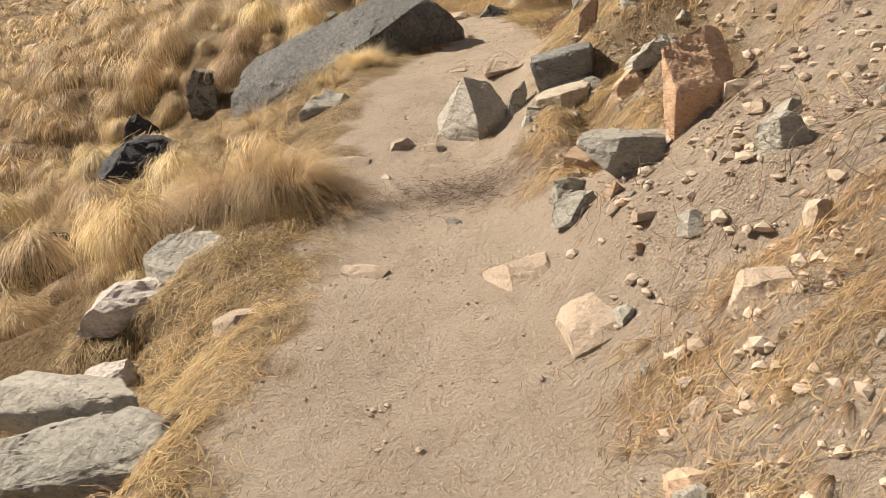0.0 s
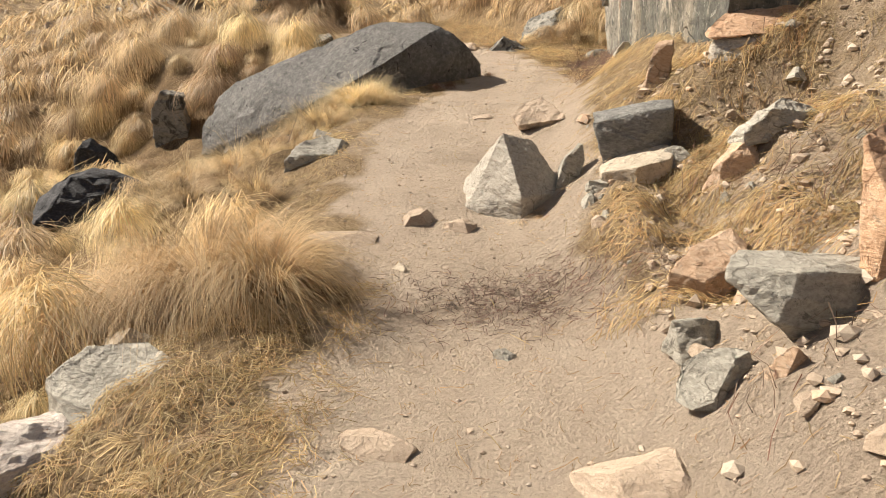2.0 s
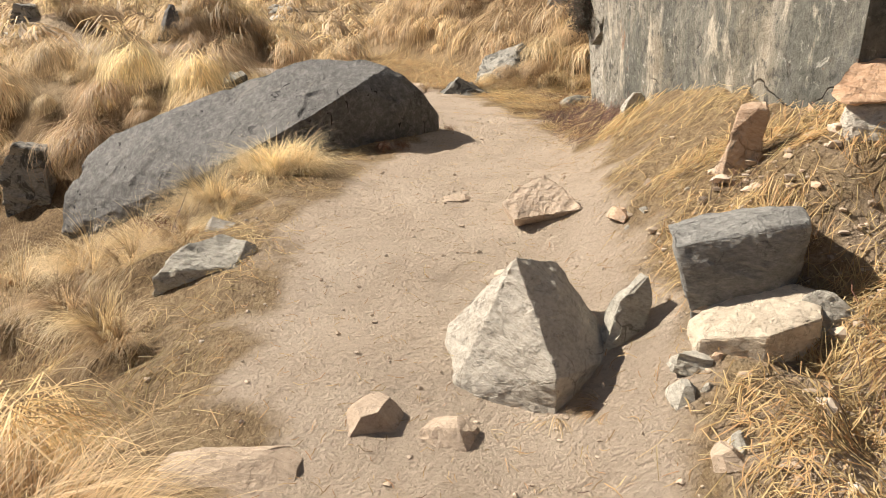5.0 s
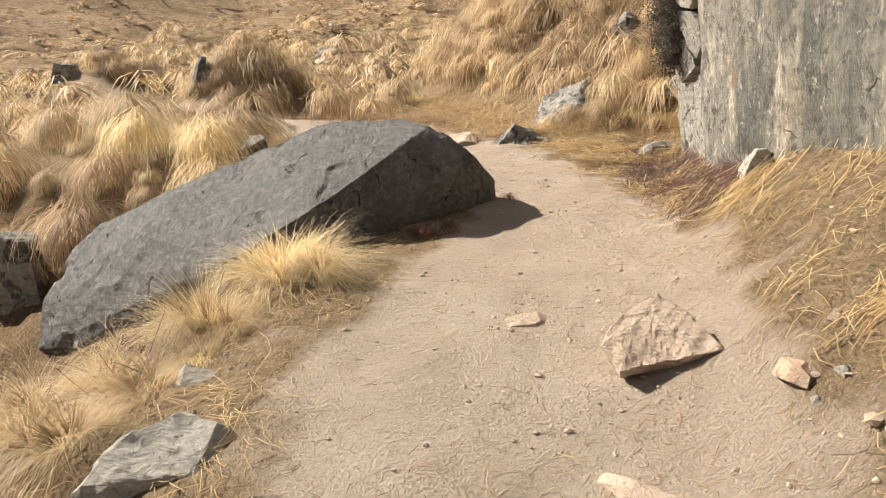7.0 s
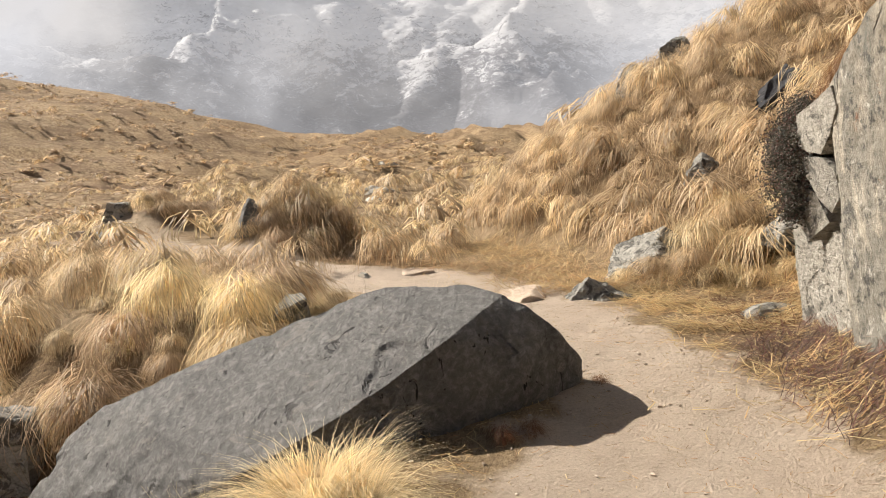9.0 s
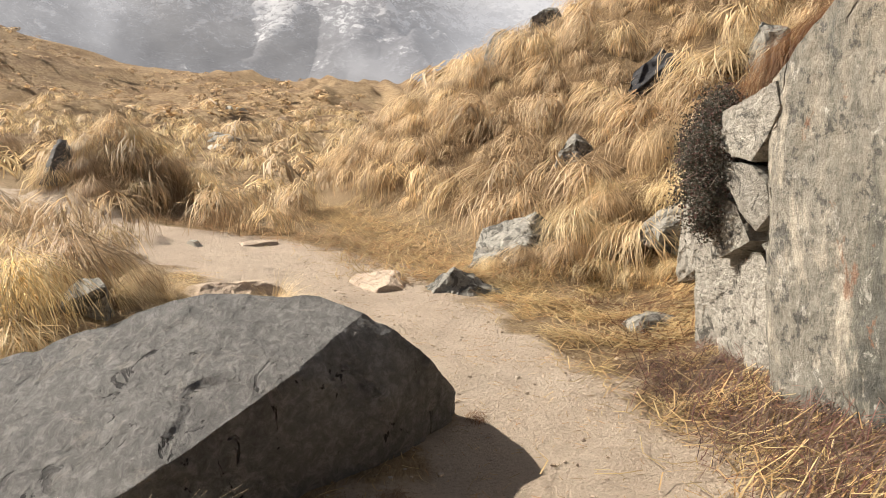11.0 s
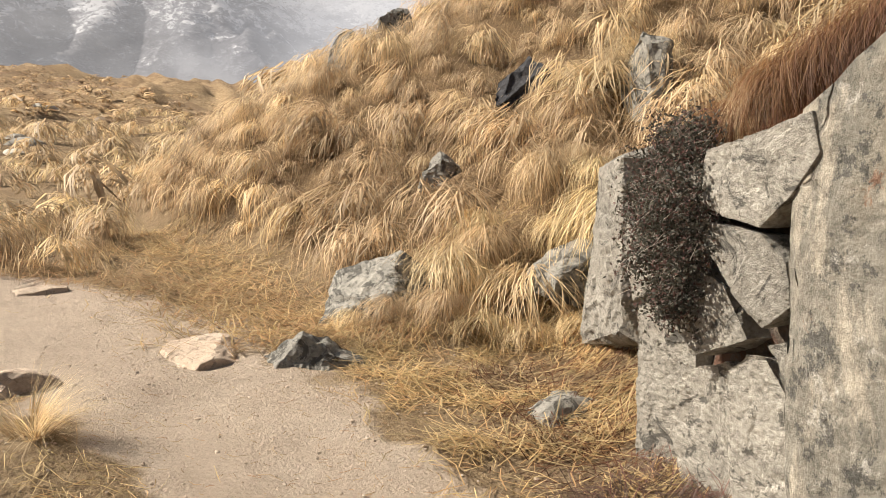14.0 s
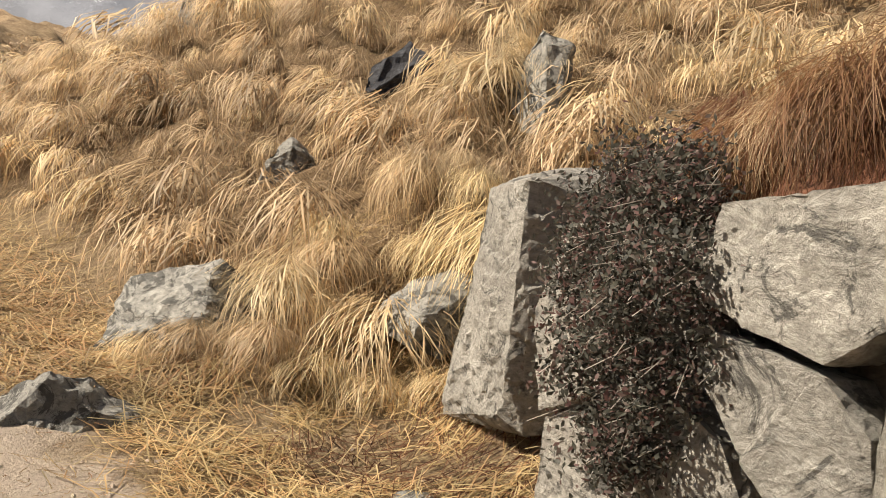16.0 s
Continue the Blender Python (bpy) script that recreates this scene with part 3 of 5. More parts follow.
# the outcrop: a tall sheer slab with a sloping head and broken plates at its far edge
outcrop = new("rock_outcrop")
outcrop.matrix_world = pose(0, 0, 0)
tagged(outcrop, "tall pale grey rock outcrop with a sheer stained face", "rock outcrop")
SLAB = [(1.40, 6.9, 0.6), (1.22, 9.3, 0.4), (1.13, 10.22, 0.3), (1.11, 10.23, 0.82), (1.05, 10.37, 1.62), (1.08, 10.36, 1.25), (1.01, 10.32, 2.0), (1.03, 10.06, 2.2), (1.05, 9.83, 2.32),
        (1.15, 9.0, 2.8), (1.45, 6.9, 3.2), (1.5, 10.3, 2.08), (3.0, 6.9, 3.3), (3.0, 10.4, 2.3), (3.0, 6.9, 0.3), (3.0, 10.5, 0.3)]
hull_thing("face_slab", SLAB, CLIFF, 0.055, 0.022, 11, outcrop, 1.1, 0.2)
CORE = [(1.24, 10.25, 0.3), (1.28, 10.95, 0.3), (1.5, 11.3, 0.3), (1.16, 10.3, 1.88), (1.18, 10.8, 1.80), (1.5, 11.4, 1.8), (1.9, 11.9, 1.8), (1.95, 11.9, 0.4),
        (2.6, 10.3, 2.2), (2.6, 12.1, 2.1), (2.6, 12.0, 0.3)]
# core in a darker stone than the plates, visible through their gaps
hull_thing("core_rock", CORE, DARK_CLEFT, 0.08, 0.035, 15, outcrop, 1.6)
CAP = [(1.22, 9.8, 2.36), (1.16, 10.35, 2.0), (1.2, 10.75, 1.88), (1.45, 11.2, 1.8), (1.6, 9.6, 2.85), (1.6, 10.5, 2.4), (1.8, 11.3, 2.2), (2.6, 9.7, 2.8), (2.6, 11.2, 2.5), (2.6, 10.5, 1.8)]
hull_thing("soil_cap", CAP, RUST, 0.08, 0.07, 17, outcrop, 2.0)
COLUMN = [(1.50, 12.2, 1.83), (1.76, 12.2, 1.86), (1.57, 12.15, 1.42), (1.55, 12.15, 1.04), (1.57, 12.2, 0.86), (1.66, 12.1, 0.80), (1.90, 12.05, 0.98), (2.15, 12.0, 0.92),
          (1.66, 12.8, 0.62), (2.3, 12.8, 0.5), (1.62, 12.7, 1.75), (2.4, 12.8, 1.95), (2.3, 12.0, 1.75)]
hull_thing("leaning_column", COLUMN, PLATE, 0.03, 0.02, 19, outcrop, 2.2, 0.2, 0.0, 0.014)
PLATES = (  # outline of each broken plate along the face, as (y, z)
    ((10.69, 1.87), (10.48, 1.93), (10.29, 1.98), (10.26, 1.88), (10.35, 1.76), (10.46, 1.66), (10.72, 1.70)),
    ((10.73, 1.63), (10.46, 1.62), (10.38, 1.55), (10.37, 1.43), (10.47, 1.34), (10.56, 1.41), (10.68, 1.53)),
    ((10.78, 1.45), (10.65, 1.43), (10.56, 1.27), (10.63, 1.23), (10.79, 1.15), (10.96, 1.29), (10.99, 1.40), (10.9, 1.5)),
    ((10.66, 1.12), (10.57, 1.20), (10.50, 1.21), (10.43, 1.13), (10.33, 1.02), (10.31, 0.6), (10.60, 0.5), (10.68, 1.0)),
    ((10.91, 1.04), (10.71, 1.13), (10.67, 1.07), (10.72, 0.5), (10.95, 0.5), (11.02, 0.86)),
    ((10.48, 1.26), (10.36, 1.31), (10.32, 1.2), (10.30, 1.08), (10.39, 1.16)),
    ((10.98, 1.78), (10.74, 1.82), (10.75, 1.5), (11.0, 1.42), (11.1, 1.6)),
    ((11.25, 1.75), (11.0, 1.80), (11.02, 1.45), (11.3, 1.25), (11.35, 1.5)),
    ((11.3, 1.2), (11.0, 1.36), (10.98, 1.1), (11.06, 0.5), (11.35, 0.5)))
for k, outline in enumerate(PLATES):
    deep = (0.0, 0.0, 0.02, 0.03, 0.09, 0.03, 0.08, 0.16, 0.18)[k]
    mid_y, mid_z = (sum(c) / len(outline) for c in zip(*outline))
    outline = [(mid_y + 1.05 * (y - mid_y), mid_z + 1.05 * (z - mid_z)) for y, z in outline]
    front = [(1.275 - 0.15 * z + 0.16 * (10.5 - y) + deep + 0.012 * math.sin(9 * y + 7 * z), y, z) for y, z in outline]
    back = [(x + 0.32, mid_y + 0.9 * (y - mid_y), mid_z + 0.9 * (z - mid_z)) for x, y, z in front]
    hull_thing("broken_plate", front + back, PLATE, 0.022, 0.010, 40 + k, outcrop, 3.4, 0.3, 0.0, 0.006)

R = lay_rock


def cut_rock(corners, material, label, seed, edge=0.03, rough=0.010, layers=0.8, grain=3.0, bed=(0.25, 0.2, 1.0), foot=True):
    """A rock of its own shape: sharp breaks between its corners, thin beds showing on its sides, its foot in the soil."""
    if foot:
        cx, cy = (sum(c) / len(corners) for c in list(zip(*corners))[:2])
        corners = corners + [(cx + 1.04 * (x - cx), cy + 1.04 * (y - cy), ground_at(x, y) - 0.09) for x, y, z in corners if z - ground_at(x, y) < 0.3]
    mid = Vector([sum(c) / len(corners) for c in zip(*corners)])
    mid.z = min(c[2] for c in corners)
    me = hull_mesh("rock", [tuple(Vector(c) - mid) for c in corners], material, edge, rough, seed, grain, layers, bed, 0.012, 0.0, 0.3 * rough)
    ob = new("rock", me)
    ob.matrix_world = pose(*mid)
    return tagged(ob, label, "rock")


cut_rock([(-0.02, 6.35, 0.62), (0.17, 6.60, 0.50), (-0.27, 6.50, 0.27), (-0.25, 6.20, 0.16), (0.10, 6.00, 0.29), (0.40, 6.35, 0.21), (0.29, 6.55, 0.35), (0.03, 6.85, 0.32)],
         LIGHT, "pale grey pyramid-shaped rock set in the footpath", 300, 0.03, 0.012, 0.7)
cut_rock([(0.52, 6.35, 0.74), (0.72, 6.42, 0.75), (0.99, 6.30, 0.82), (0.98, 6.20, 0.79), (0.81, 6.15, 0.61), (0.61, 6.15, 0.58), (0.51, 6.20, 0.70), (0.71, 6.50, 0.74), (1.02, 6.50, 0.75)],
         DARKGREY, "dark grey layered slab of rock at the path edge", 301, 0.03, 0.010, 0.9)
cut_rock([(0.56, 6.12, 0.46), (0.73, 6.22, 0.55), (0.92, 6.22, 0.56), (1.00, 6.12, 0.57), (0.93, 5.95, 0.54), (0.74, 5.88, 0.51), (0.55, 5.98, 0.45), (0.59, 6.05, 0.29), (0.94, 5.98, 0.38), (0.98, 6.30, 0.43)],
         PALE, "flat cream-coloured stone lying in dry grass", 302, 0.03, 0.010, 0.5)
cut_rock([(0.74, 4.05, 0.63), (0.82, 4.20, 0.63), (1.10, 4.25, 0.58), (0.96, 3.98, 0.64), (1.26, 4.20, 0.61), (1.22, 4.08, 0.60), (1.19, 4.00, 0.45), (1.11, 3.95, 0.44), (0.93, 3.90, 0.44), (0.87, 3.88, 0.50), (0.78, 3.95, 0.55), (0.73, 4.00, 0.60), (1.00, 4.45, 0.53), (1.39, 4.50, 0.49), (1.20, 4.30, 0.20)],
         GREY, "angular grey layered rock on the crumbling bank", 303, 0.025, 0.010, 1.3, foot=False)
cut_rock([(1.17, 4.20, 1.04), (1.43, 4.42, 1.12), (1.52, 4.48, 1.10), (1.56, 4.22, 0.88), (1.53, 4.16, 0.70), (1.42, 4.12, 0.60), (1.21, 4.10, 0.73), (1.23, 4.04, 0.84), (1.44, 4.08, 0.86), (1.59, 4.55, 0.98)],
         ORANGE, "orange sandstone block perched on the bank", 304, 0.03, 0.010, 0.7)
cut_rock([(0.69, 4.65, 0.37), (0.81, 4.80, 0.42), (1.02, 4.98, 0.46), (1.08, 4.90, 0.41), (1.03, 4.75, 0.40), (0.83, 4.60, 0.34), (0.74, 4.70, 0.23), (1.02, 4.70, 0.28), (0.97, 5.10, 0.36)],
         PEACH, "peach-coloured stone sunk in straw", 305, 0.03, 0.010, 0.6)
cut_rock([(-1.71, 2.55, -0.14), (-1.58, 2.65, -0.14), (-1.25, 2.72, -0.10), (-1.06, 2.65, -0.14), (-0.96, 2.50, -0.15), (-0.98, 2.42, -0.19), (-1.12, 2.36, -0.26), (-1.58, 2.30, -0.21), (-1.88, 2.45, -0.14), (-2.04, 2.50, -0.65), (-1.24, 2.50, -0.55)],
         GREY, "large weathered grey rock at the path edge", 306, 0.03, 0.014, 0.6)
cut_rock([(-2.01, 2.88, -0.08), (-1.90, 3.00, -0.08), (-1.44, 3.00, -0.14), (-1.25, 2.78, -0.09), (-1.48, 2.74, -0.14), (-1.95, 2.72, -0.15), (-2.10, 2.90, -0.34), (-1.39, 2.90, -0.26)],
         LIGHT, "cracked grey-green flat rock at the verge", 307, 0.03, 0.010, 0.8)
cut_rock([(-1.99, 4.40, -0.09), (-1.86, 4.55, 0.00), (-1.60, 4.60, 0.01), (-1.44, 4.50, -0.04), (-1.35, 4.35, -0.15), (-1.60, 4.15, -0.21), (-1.78, 4.20, -0.21), (-1.97, 4.35, -0.21), (-1.83, 4.30, -0.39), (-1.41, 4.40, -0.33)],
         GREY, "rounded grey rock at the grassy verge", 308, 0.03, 0.012, 0.5)
cut_rock([(0.28, 7.82, 0.60), (0.21, 7.78, 0.58), (0.38, 7.74, 0.55), (0.46, 7.57, 0.47), (0.09, 7.49, 0.43), (0.03, 7.61, 0.49), (0.15, 7.73, 0.56), (0.27, 7.84, 0.54), (0.21, 7.80, 0.52), (0.36, 7.76, 0.49), (0.44, 7.61, 0.41), (0.10, 7.54, 0.38), (0.05, 7.65, 0.43), (0.16, 7.75, 0.50), (0.20, 7.75, 0.34), (0.30, 7.72, 0.35)],
         PEACHPALE, "flat cream-coloured slab resting on the footpath", 320, 0.02, 0.009, 0.55, 4.0, (0.8, -0.5, 0.1), foot=False)
cut_rock([(1.24, 6.75, 1.17), (1.38, 6.90, 1.27), (1.63, 7.05, 1.39), (1.97, 7.05, 1.39), (1.91, 6.80, 1.19), (1.70, 6.62, 1.17), (1.48, 6.60, 1.17), (1.24, 6.62, 1.14)],
         ORANGE, "large orange slab of rock lying on the bank", 340, 0.03, 0.012, 0.8, foot=False)
cut_rock([(1.27, 6.66, 1.12), (1.50, 6.66, 1.15), (1.86, 6.75, 1.18), (1.85, 6.60, 1.03), (1.43, 6.52, 1.02), (1.28, 6.60, 1.05), (1.93, 7.10, 1.08), (1.50, 7.10, 1.07)],
         LIGHT, "grey layered rock under an orange slab", 341, 0.03, 0.012, 1.0)
cut_rock([(1.35, 7.75, 1.26), (1.57, 7.95, 1.32), (1.82, 7.90, 1.45), (1.86, 7.75, 1.52), (1.73, 7.45, 1.27), (1.54, 7.35, 1.08), (1.36, 7.50, 1.18), (1.95, 8.30, 1.46)],
         PEACHPALE, "beige angular block at the foot of the outcrop", 342, 0.03, 0.012, 0.7)
cut_rock([(1.77, 7.60, 1.53), (2.00, 7.60, 1.62), (2.13, 7.50, 1.58), (2.03, 7.30, 1.40), (1.70, 7.30, 1.29), (1.74, 7.40, 1.39), (2.29, 8.00, 1.50)],
         GREY, "grey angular block on the bank below the outcrop", 343, 0.03, 0.012, 0.8)
R("rock", 0.42, 6.36, (0.18, 0.20, 0.32), 17, GREY, "small jagged grey stone beside the path", 0, (0, 10), 0.3, level=3)
R("rock", -1.36, 7.32, (0.64, 0.40, 0.36), 21, GREY, "grey layered rock at the grassy path edge", 8, (0, 0), 0.70)
R("rock", -1.48, 7.86, (0.32, 0.22, 0.26), 22, LIGHT, "small pale grey stone beside dry grass", 25, (0, 0), 0.72, level=3)
R("rock", -1.80, 4.74, (0.36, 0.30, 0.32), 33, PALE, "pale grey stone half hidden by grass", 0, (0, 0), 0.35, level=3)
R("rock", -1.98, 4.06, (0.34, 0.62, 0.30), 35, PINKISH, "white and pink layered rock on the verge", -38, (0, 0), 0.3)
R("rock", -1.80, 3.42, (0.28, 0.50, 0.24), 36, PINKISH, "white and pink layered stone on the verge", -30, (0, 0), 0.35)
R("rock", 1.05, 7.02, (0.17, 0.22, 0.50), 46, PEACH, "upright pale stone in the grassy bank", 0, (0, 8), 0.3, level=3)
R("rock", 1.18, 5.66, (0.26, 0.24, 0.42), 47, PEACH, "upright yellowish layered rock in the bank", 10, (0, 6), 0.42)
R("rock", 1.42, 5.74, (0.46, 0.32, 0.20), 48, GREY, "flat blue-grey stone on the bank", 15, (0, -10), 0.2)
R("rock", 1.42, 8.20, (0.22, 0.26, 0.46), 49, PALE, "upright white stone on the bank", 10, (0, 0), 0.25, level=3)
R("rock", 1.12, 9.26, (0.20, 0.18, 0.16), 50, GREY, "small grey stone below the outcrop", 0, (0, 0), 0.2, level=3)
R("rock", 0.0, 13.25, (0.74, 0.46, 0.34), 52, LICHEN, "grey lichen-covered stone beside the footpath", 10, (0, 0), 0.35)
R("rock", -0.74, 13.4, (0.60, 0.72, 0.26), 54, DUSTY, "smooth dusty white stone in the footpath", 0, (0, 0), 0.46, planes=12, rough=0.03, wild=0.45)
R("rock", -1.75, 12.7, (1.0, 0.55, 0.26), 55, DUSTY, "long dusty pale stone behind the boulder", 25, (0, 0), 0.45)
R("rock", 0.74, 14.25, (0.95, 0.6, 0.62), 56, LICHEN, "grey pointed rock at the foot of the hill", -20, (0, 0), 0.2, keep=((-0.5, -0.5, 0.7, 0.42), (0.75, -0.3, 0.6, 0.4)), planes=4)
R("rock", 1.28, 12.1, (0.50, 0.40, 0.14), 58, LICHEN, "flat grey stone in straw below the outcrop", 10, (0, 0), 0.6, level=3)
R("rock", 1.9, 13.4, (0.62, 0.5, 0.5), 60, LICHEN, "grey and rust rock at the hill foot", 0, (0, 12), 0.25)
R("rock", 1.62, 15.9, (0.55, 0.35, 0.42), 61, LICHEN, "grey rock jutting from the grassy hillside", 0, (0, 0), 0.25)
R("rock", 2.86, 17.3, (1.0, 0.45, 0.30), 63, BLACK, "dark slanted rock jutting from the hillside", 8, (0, -45), -0.15, planes=9, rough=0.07)
R("rock", 3.5, 15.35, (0.5, 0.5, 1.15), 64, LICHEN, "pale rock face in the grassy hillside", 0, (0, 0), 0.3)
R("rock", 2.5, 22.6, (0.7, 0.6, 0.8), 66, LICHEN, "grey rock on the hill crest", 0, (0, 0), 0.1)
R("rock", 1.55, 22.0, (0.6, 0.5, 0.8), 67, LICHEN, "grey rock near the hill crest", 0, (0, 0), 0.2)
R("rock", -4.05, 10.8, (0.42, 0.5, 0.9), 68, LICHEN, "blue-grey lichen rock below the boulder", 0, (0, 0), 0.3)
R("rock", -4.95, 10.3, (0.8, 0.5, 0.6), 69, BLACK, "black rock in the grassy slope", 30, (0, 0), 0.3)
R("rock", -3.9, 8.6, (1.2, 0.6, 0.6), 70, BLACK, "black glossy rock in the grassy slope", 25, (0, 10), 0.3)
R("rock", -4.2, 6.4, (0.8, 0.6, 0.6), 71, BLACK, "dark rock in the grassy slope", 10, (0, 0), 0.3)
R("rock", -2.1, 9.2, (0.8, 0.34, 0.2), 73, RUST, "rust-brown layered rock ledge under the boulder", 12, (0, 10), 0.3)
R("rock", -2.3, 11.5, (0.26, 0.22, 0.30), 72, LICHEN, "white stone in the grass behind the boulder", 0, (0, 0), 0.2, level=3)
for x, y, sx, sy, sz, seed, m, label in (
        (-0.52, 5.98, 0.24, 0.20, 0.14, 80, DUSTY, "small pale stone set in the footpath"), (-0.28, 5.90, 0.20, 0.16, 0.08, 81, DUSTY, "small flat stone in the footpath"),
        (0.48, 3.62, 0.42, 0.34, 0.14, 82, DUSTY, "flat pale stone worn into the footpath"), (-0.45, 3.92, 0.36, 0.20, 0.09, 83, DUSTY, "flat stone worn into the footpath"),
        (0.70, 2.92, 0.26, 0.36, 0.12, 84, DUSTY, "pale stone in the footpath edge"), (1.25, 2.52, 0.28, 0.24, 0.14, 85, DUSTY, "pale stone in straw on the bank"),
        (0.74, 3.92, 0.30, 0.26, 0.18, 86, GREY, "small grey stone at the foot of the bank"), (0.74, 4.22, 0.28, 0.2, 0.18, 87, GREY, "small grey stone beside the bank"),
        (0.90, 3.80, 0.14, 0.12, 0.14, 88, PEACH, "small reddish stone below a rock"), (1.0, 4.42, 0.22, 0.14, 0.20, 89, PEACH, "peach stone in the bank"),
        (1.48, 3.12, 0.20, 0.18, 0.20, 90, GREY, "grey stone in the crumbling bank"), (1.66, 3.6, 0.14, 0.18, 0.14, 91, GREY, "dark grey stone in the crumbling bank"),
        (-1.02, 3.5, 0.30, 0.22, 0.16, 92, DUSTY, "pale stone in straw at the verge"), (-0.55, 5.4, 0.10, 0.09, 0.07, 93, PALE, "small pebble on the footpath"),
        (-0.2, 8.16, 0.24, 0.16, 0.06, 94, DUSTY, "low grey stone set in the footpath"), (0.1, 6.95, 0.40, 0.10, 0.09, 95, DUSTY, "long thin stone edge in the footpath"),
        (0.55, 5.98, 0.16, 0.12, 0.09, 96, GREY, "small dark stone in the path edge"), (1.02, 6.05, 0.22, 0.2, 0.2, 97, GREY, "small blue-grey stone in straw"),
        (-2.6, 15.2, 0.3, 0.2, 0.14, 98, GREY, "small dark stone on the footpath"), (-2.0, 15.5, 0.5, 0.3, 0.10, 99, DUSTY, "flat pale stone on the footpath"),
        (0.02, 4.52, 0.13, 0.1, 0.08, 101, GREY, "small grey stone on the footpath")):
    R("stone", x, y, (sx, sy, sz), seed, m, label, seed * 37 % 90 - 45, (0, 0), 0.55 if m is DUSTY else 0.40, category="stone", level=3, planes=12, wild=0.15 if m is DUSTY else 0.4, rough=0.02 if m is DUSTY else 0.045)
R("stone", -0.95, 5.78, (0.78, 0.46, 0.10), 100, DUSTY, "broad flat slab worn into the path edge", 12, (0, 0), 0.62, category="stone", level=3, rough=0.012)


# ---- dry grass ----
def blade_bunch(rng, n, radius, length, width, segs, droop, lean=(0.0, 0.0), upright=75.0, core=0.35):
    """Arching blades from one crown: points and faces as arrays, and how near each point is to the tip."""
    locks = max(n // 16, 6)
    pick = rng.randint(0, locks, n)
    a = rng.uniform(0, 2 * np.pi, locks)[pick] + rng.normal(0, 0.12, n)
    q = np.clip(np.sqrt(rng.uniform(0, 1, locks))[pick] + rng.normal(0, 0.06, n), 0, 1.05)
    base = np.stack([np.cos(a) * q, np.sin(a) * q], -1) * radius * core
    head = a + rng.normal(0, 0.45, locks)[pick] + rng.normal(0, 0.14, n)
    th = np.radians(upright - 35 * q + rng.normal(0, 9, locks)[pick] + rng.normal(0, 5, n))
    ln = length * rng.uniform(0.55, 1.15, n)
    bend = np.radians(droop) * rng.uniform(0.65, 1.2, locks)[pick] * rng.uniform(0.85, 1.15, n)
    out, up = np.zeros(n), np.zeros(n)
    pts = []
    side = np.stack([-np.sin(head), np.cos(head)], -1)
    twist = rng.normal(0, 0.16, locks)[pick] + rng.normal(0, 0.06, n)
    for k in range(segs + 1):
        s = k / segs
        xy = base + np.stack([np.cos(head), np.sin(head)], -1) * out[:, None] + side * (twist * s * s * ln)[:, None]
        xy = xy + np.array(lean) * (s * s * ln)[:, None]
        w = width * (1 - 0.85 * s ** 1.5) / 2
        pts.append((np.c_[xy - side * w, up], np.c_[xy + side * w, up]))
        ang = th - bend * (s + 0.5 / segs) ** 1.3
        out, up = out + np.cos(ang) * ln / segs, up + np.sin(ang) * ln / segs
    v = np.concatenate([p for pair in pts for p in pair])
    i = np.arange(n)
    f = np.concatenate([np.stack([i + 2 * k * n, i + (2 * k + 1) * n, i + (2 * k + 3) * n, i + (2 * k + 2) * n], -1) for k in range(segs)])
    tip = np.repeat(np.arange(segs + 1) / segs, 2 * n)
    return v, f, tip


def mop(rng, n, radius, tall, width, segs, slump=0.0):
    """A tussock combed down by wind and snow: strands fall from the crown over a dome and gather into locks."""
    locks = max(n // 9, 6)
    pick = rng.randint(0, locks, n)
    lock_a = rng.uniform(0, 2 * np.pi, locks)
    big = rng.uniform(0.6, 1.25, locks)[pick] * rng.uniform(0.78, 1.15, n)
    start = rng.uniform(0, 1, n) ** 0.8 * 48
    end = rng.uniform(76, 132, locks)[pick] + rng.normal(0, 12, n)
    stray = rng.uniform(0, 1, n) < 0.36
    end, big = np.where(stray, rng.uniform(40, 85, n), end), np.where(stray, big * rng.uniform(0.9, 1.3, n), big)
    loose = rng.normal(0, 1, n)
    curl = rng.normal(0, 0.5, locks)[pick] + rng.normal(0, 0.18, n)
    v, tip = [], []
    for k in range(segs + 1):
        s = k / segs
        phi = np.radians(start + (end - start) * s)
        a = lock_a[pick] + loose * np.where(stray, 1.5, 0.42 - 0.12 * s) + curl * s
        r = radius * big * np.sin(phi) * (1 + 0.12 * s)
        z = tall * (0.25 + 0.75 * np.cos(phi)) * big ** 0.5 - 0.35 * tall * s ** 3 + 0.02 * rng.normal(size=n)
        x, y = r * np.cos(a) - slump * radius * s, r * np.sin(a)
        w = width * (1 - 0.75 * s ** 2) / 2
        v += [np.c_[x + np.sin(a) * w, y - np.cos(a) * w, z], np.c_[x - np.sin(a) * w, y + np.cos(a) * w, z + width * 0.25]]
        # palest partway down the strand, back to the dark root tone at its end
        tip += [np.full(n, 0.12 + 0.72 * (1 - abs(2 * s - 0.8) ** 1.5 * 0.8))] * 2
    i = np.arange(n)
    f = np.concatenate([np.stack([i + 2 * k * n, i + (2 * k + 1) * n, i + (2 * k + 3) * n, i + (2 * k + 2) * n], -1) for k in range(segs)])
    return np.concatenate(v), f, np.concatenate(tip)


def mop_mesh(seed, material, n, radius, tall, width, segs, slump):
    return fill_mesh("grass_tussock", *mop(np.random.RandomState(seed), n, radius, tall, width, segs, slump), material)


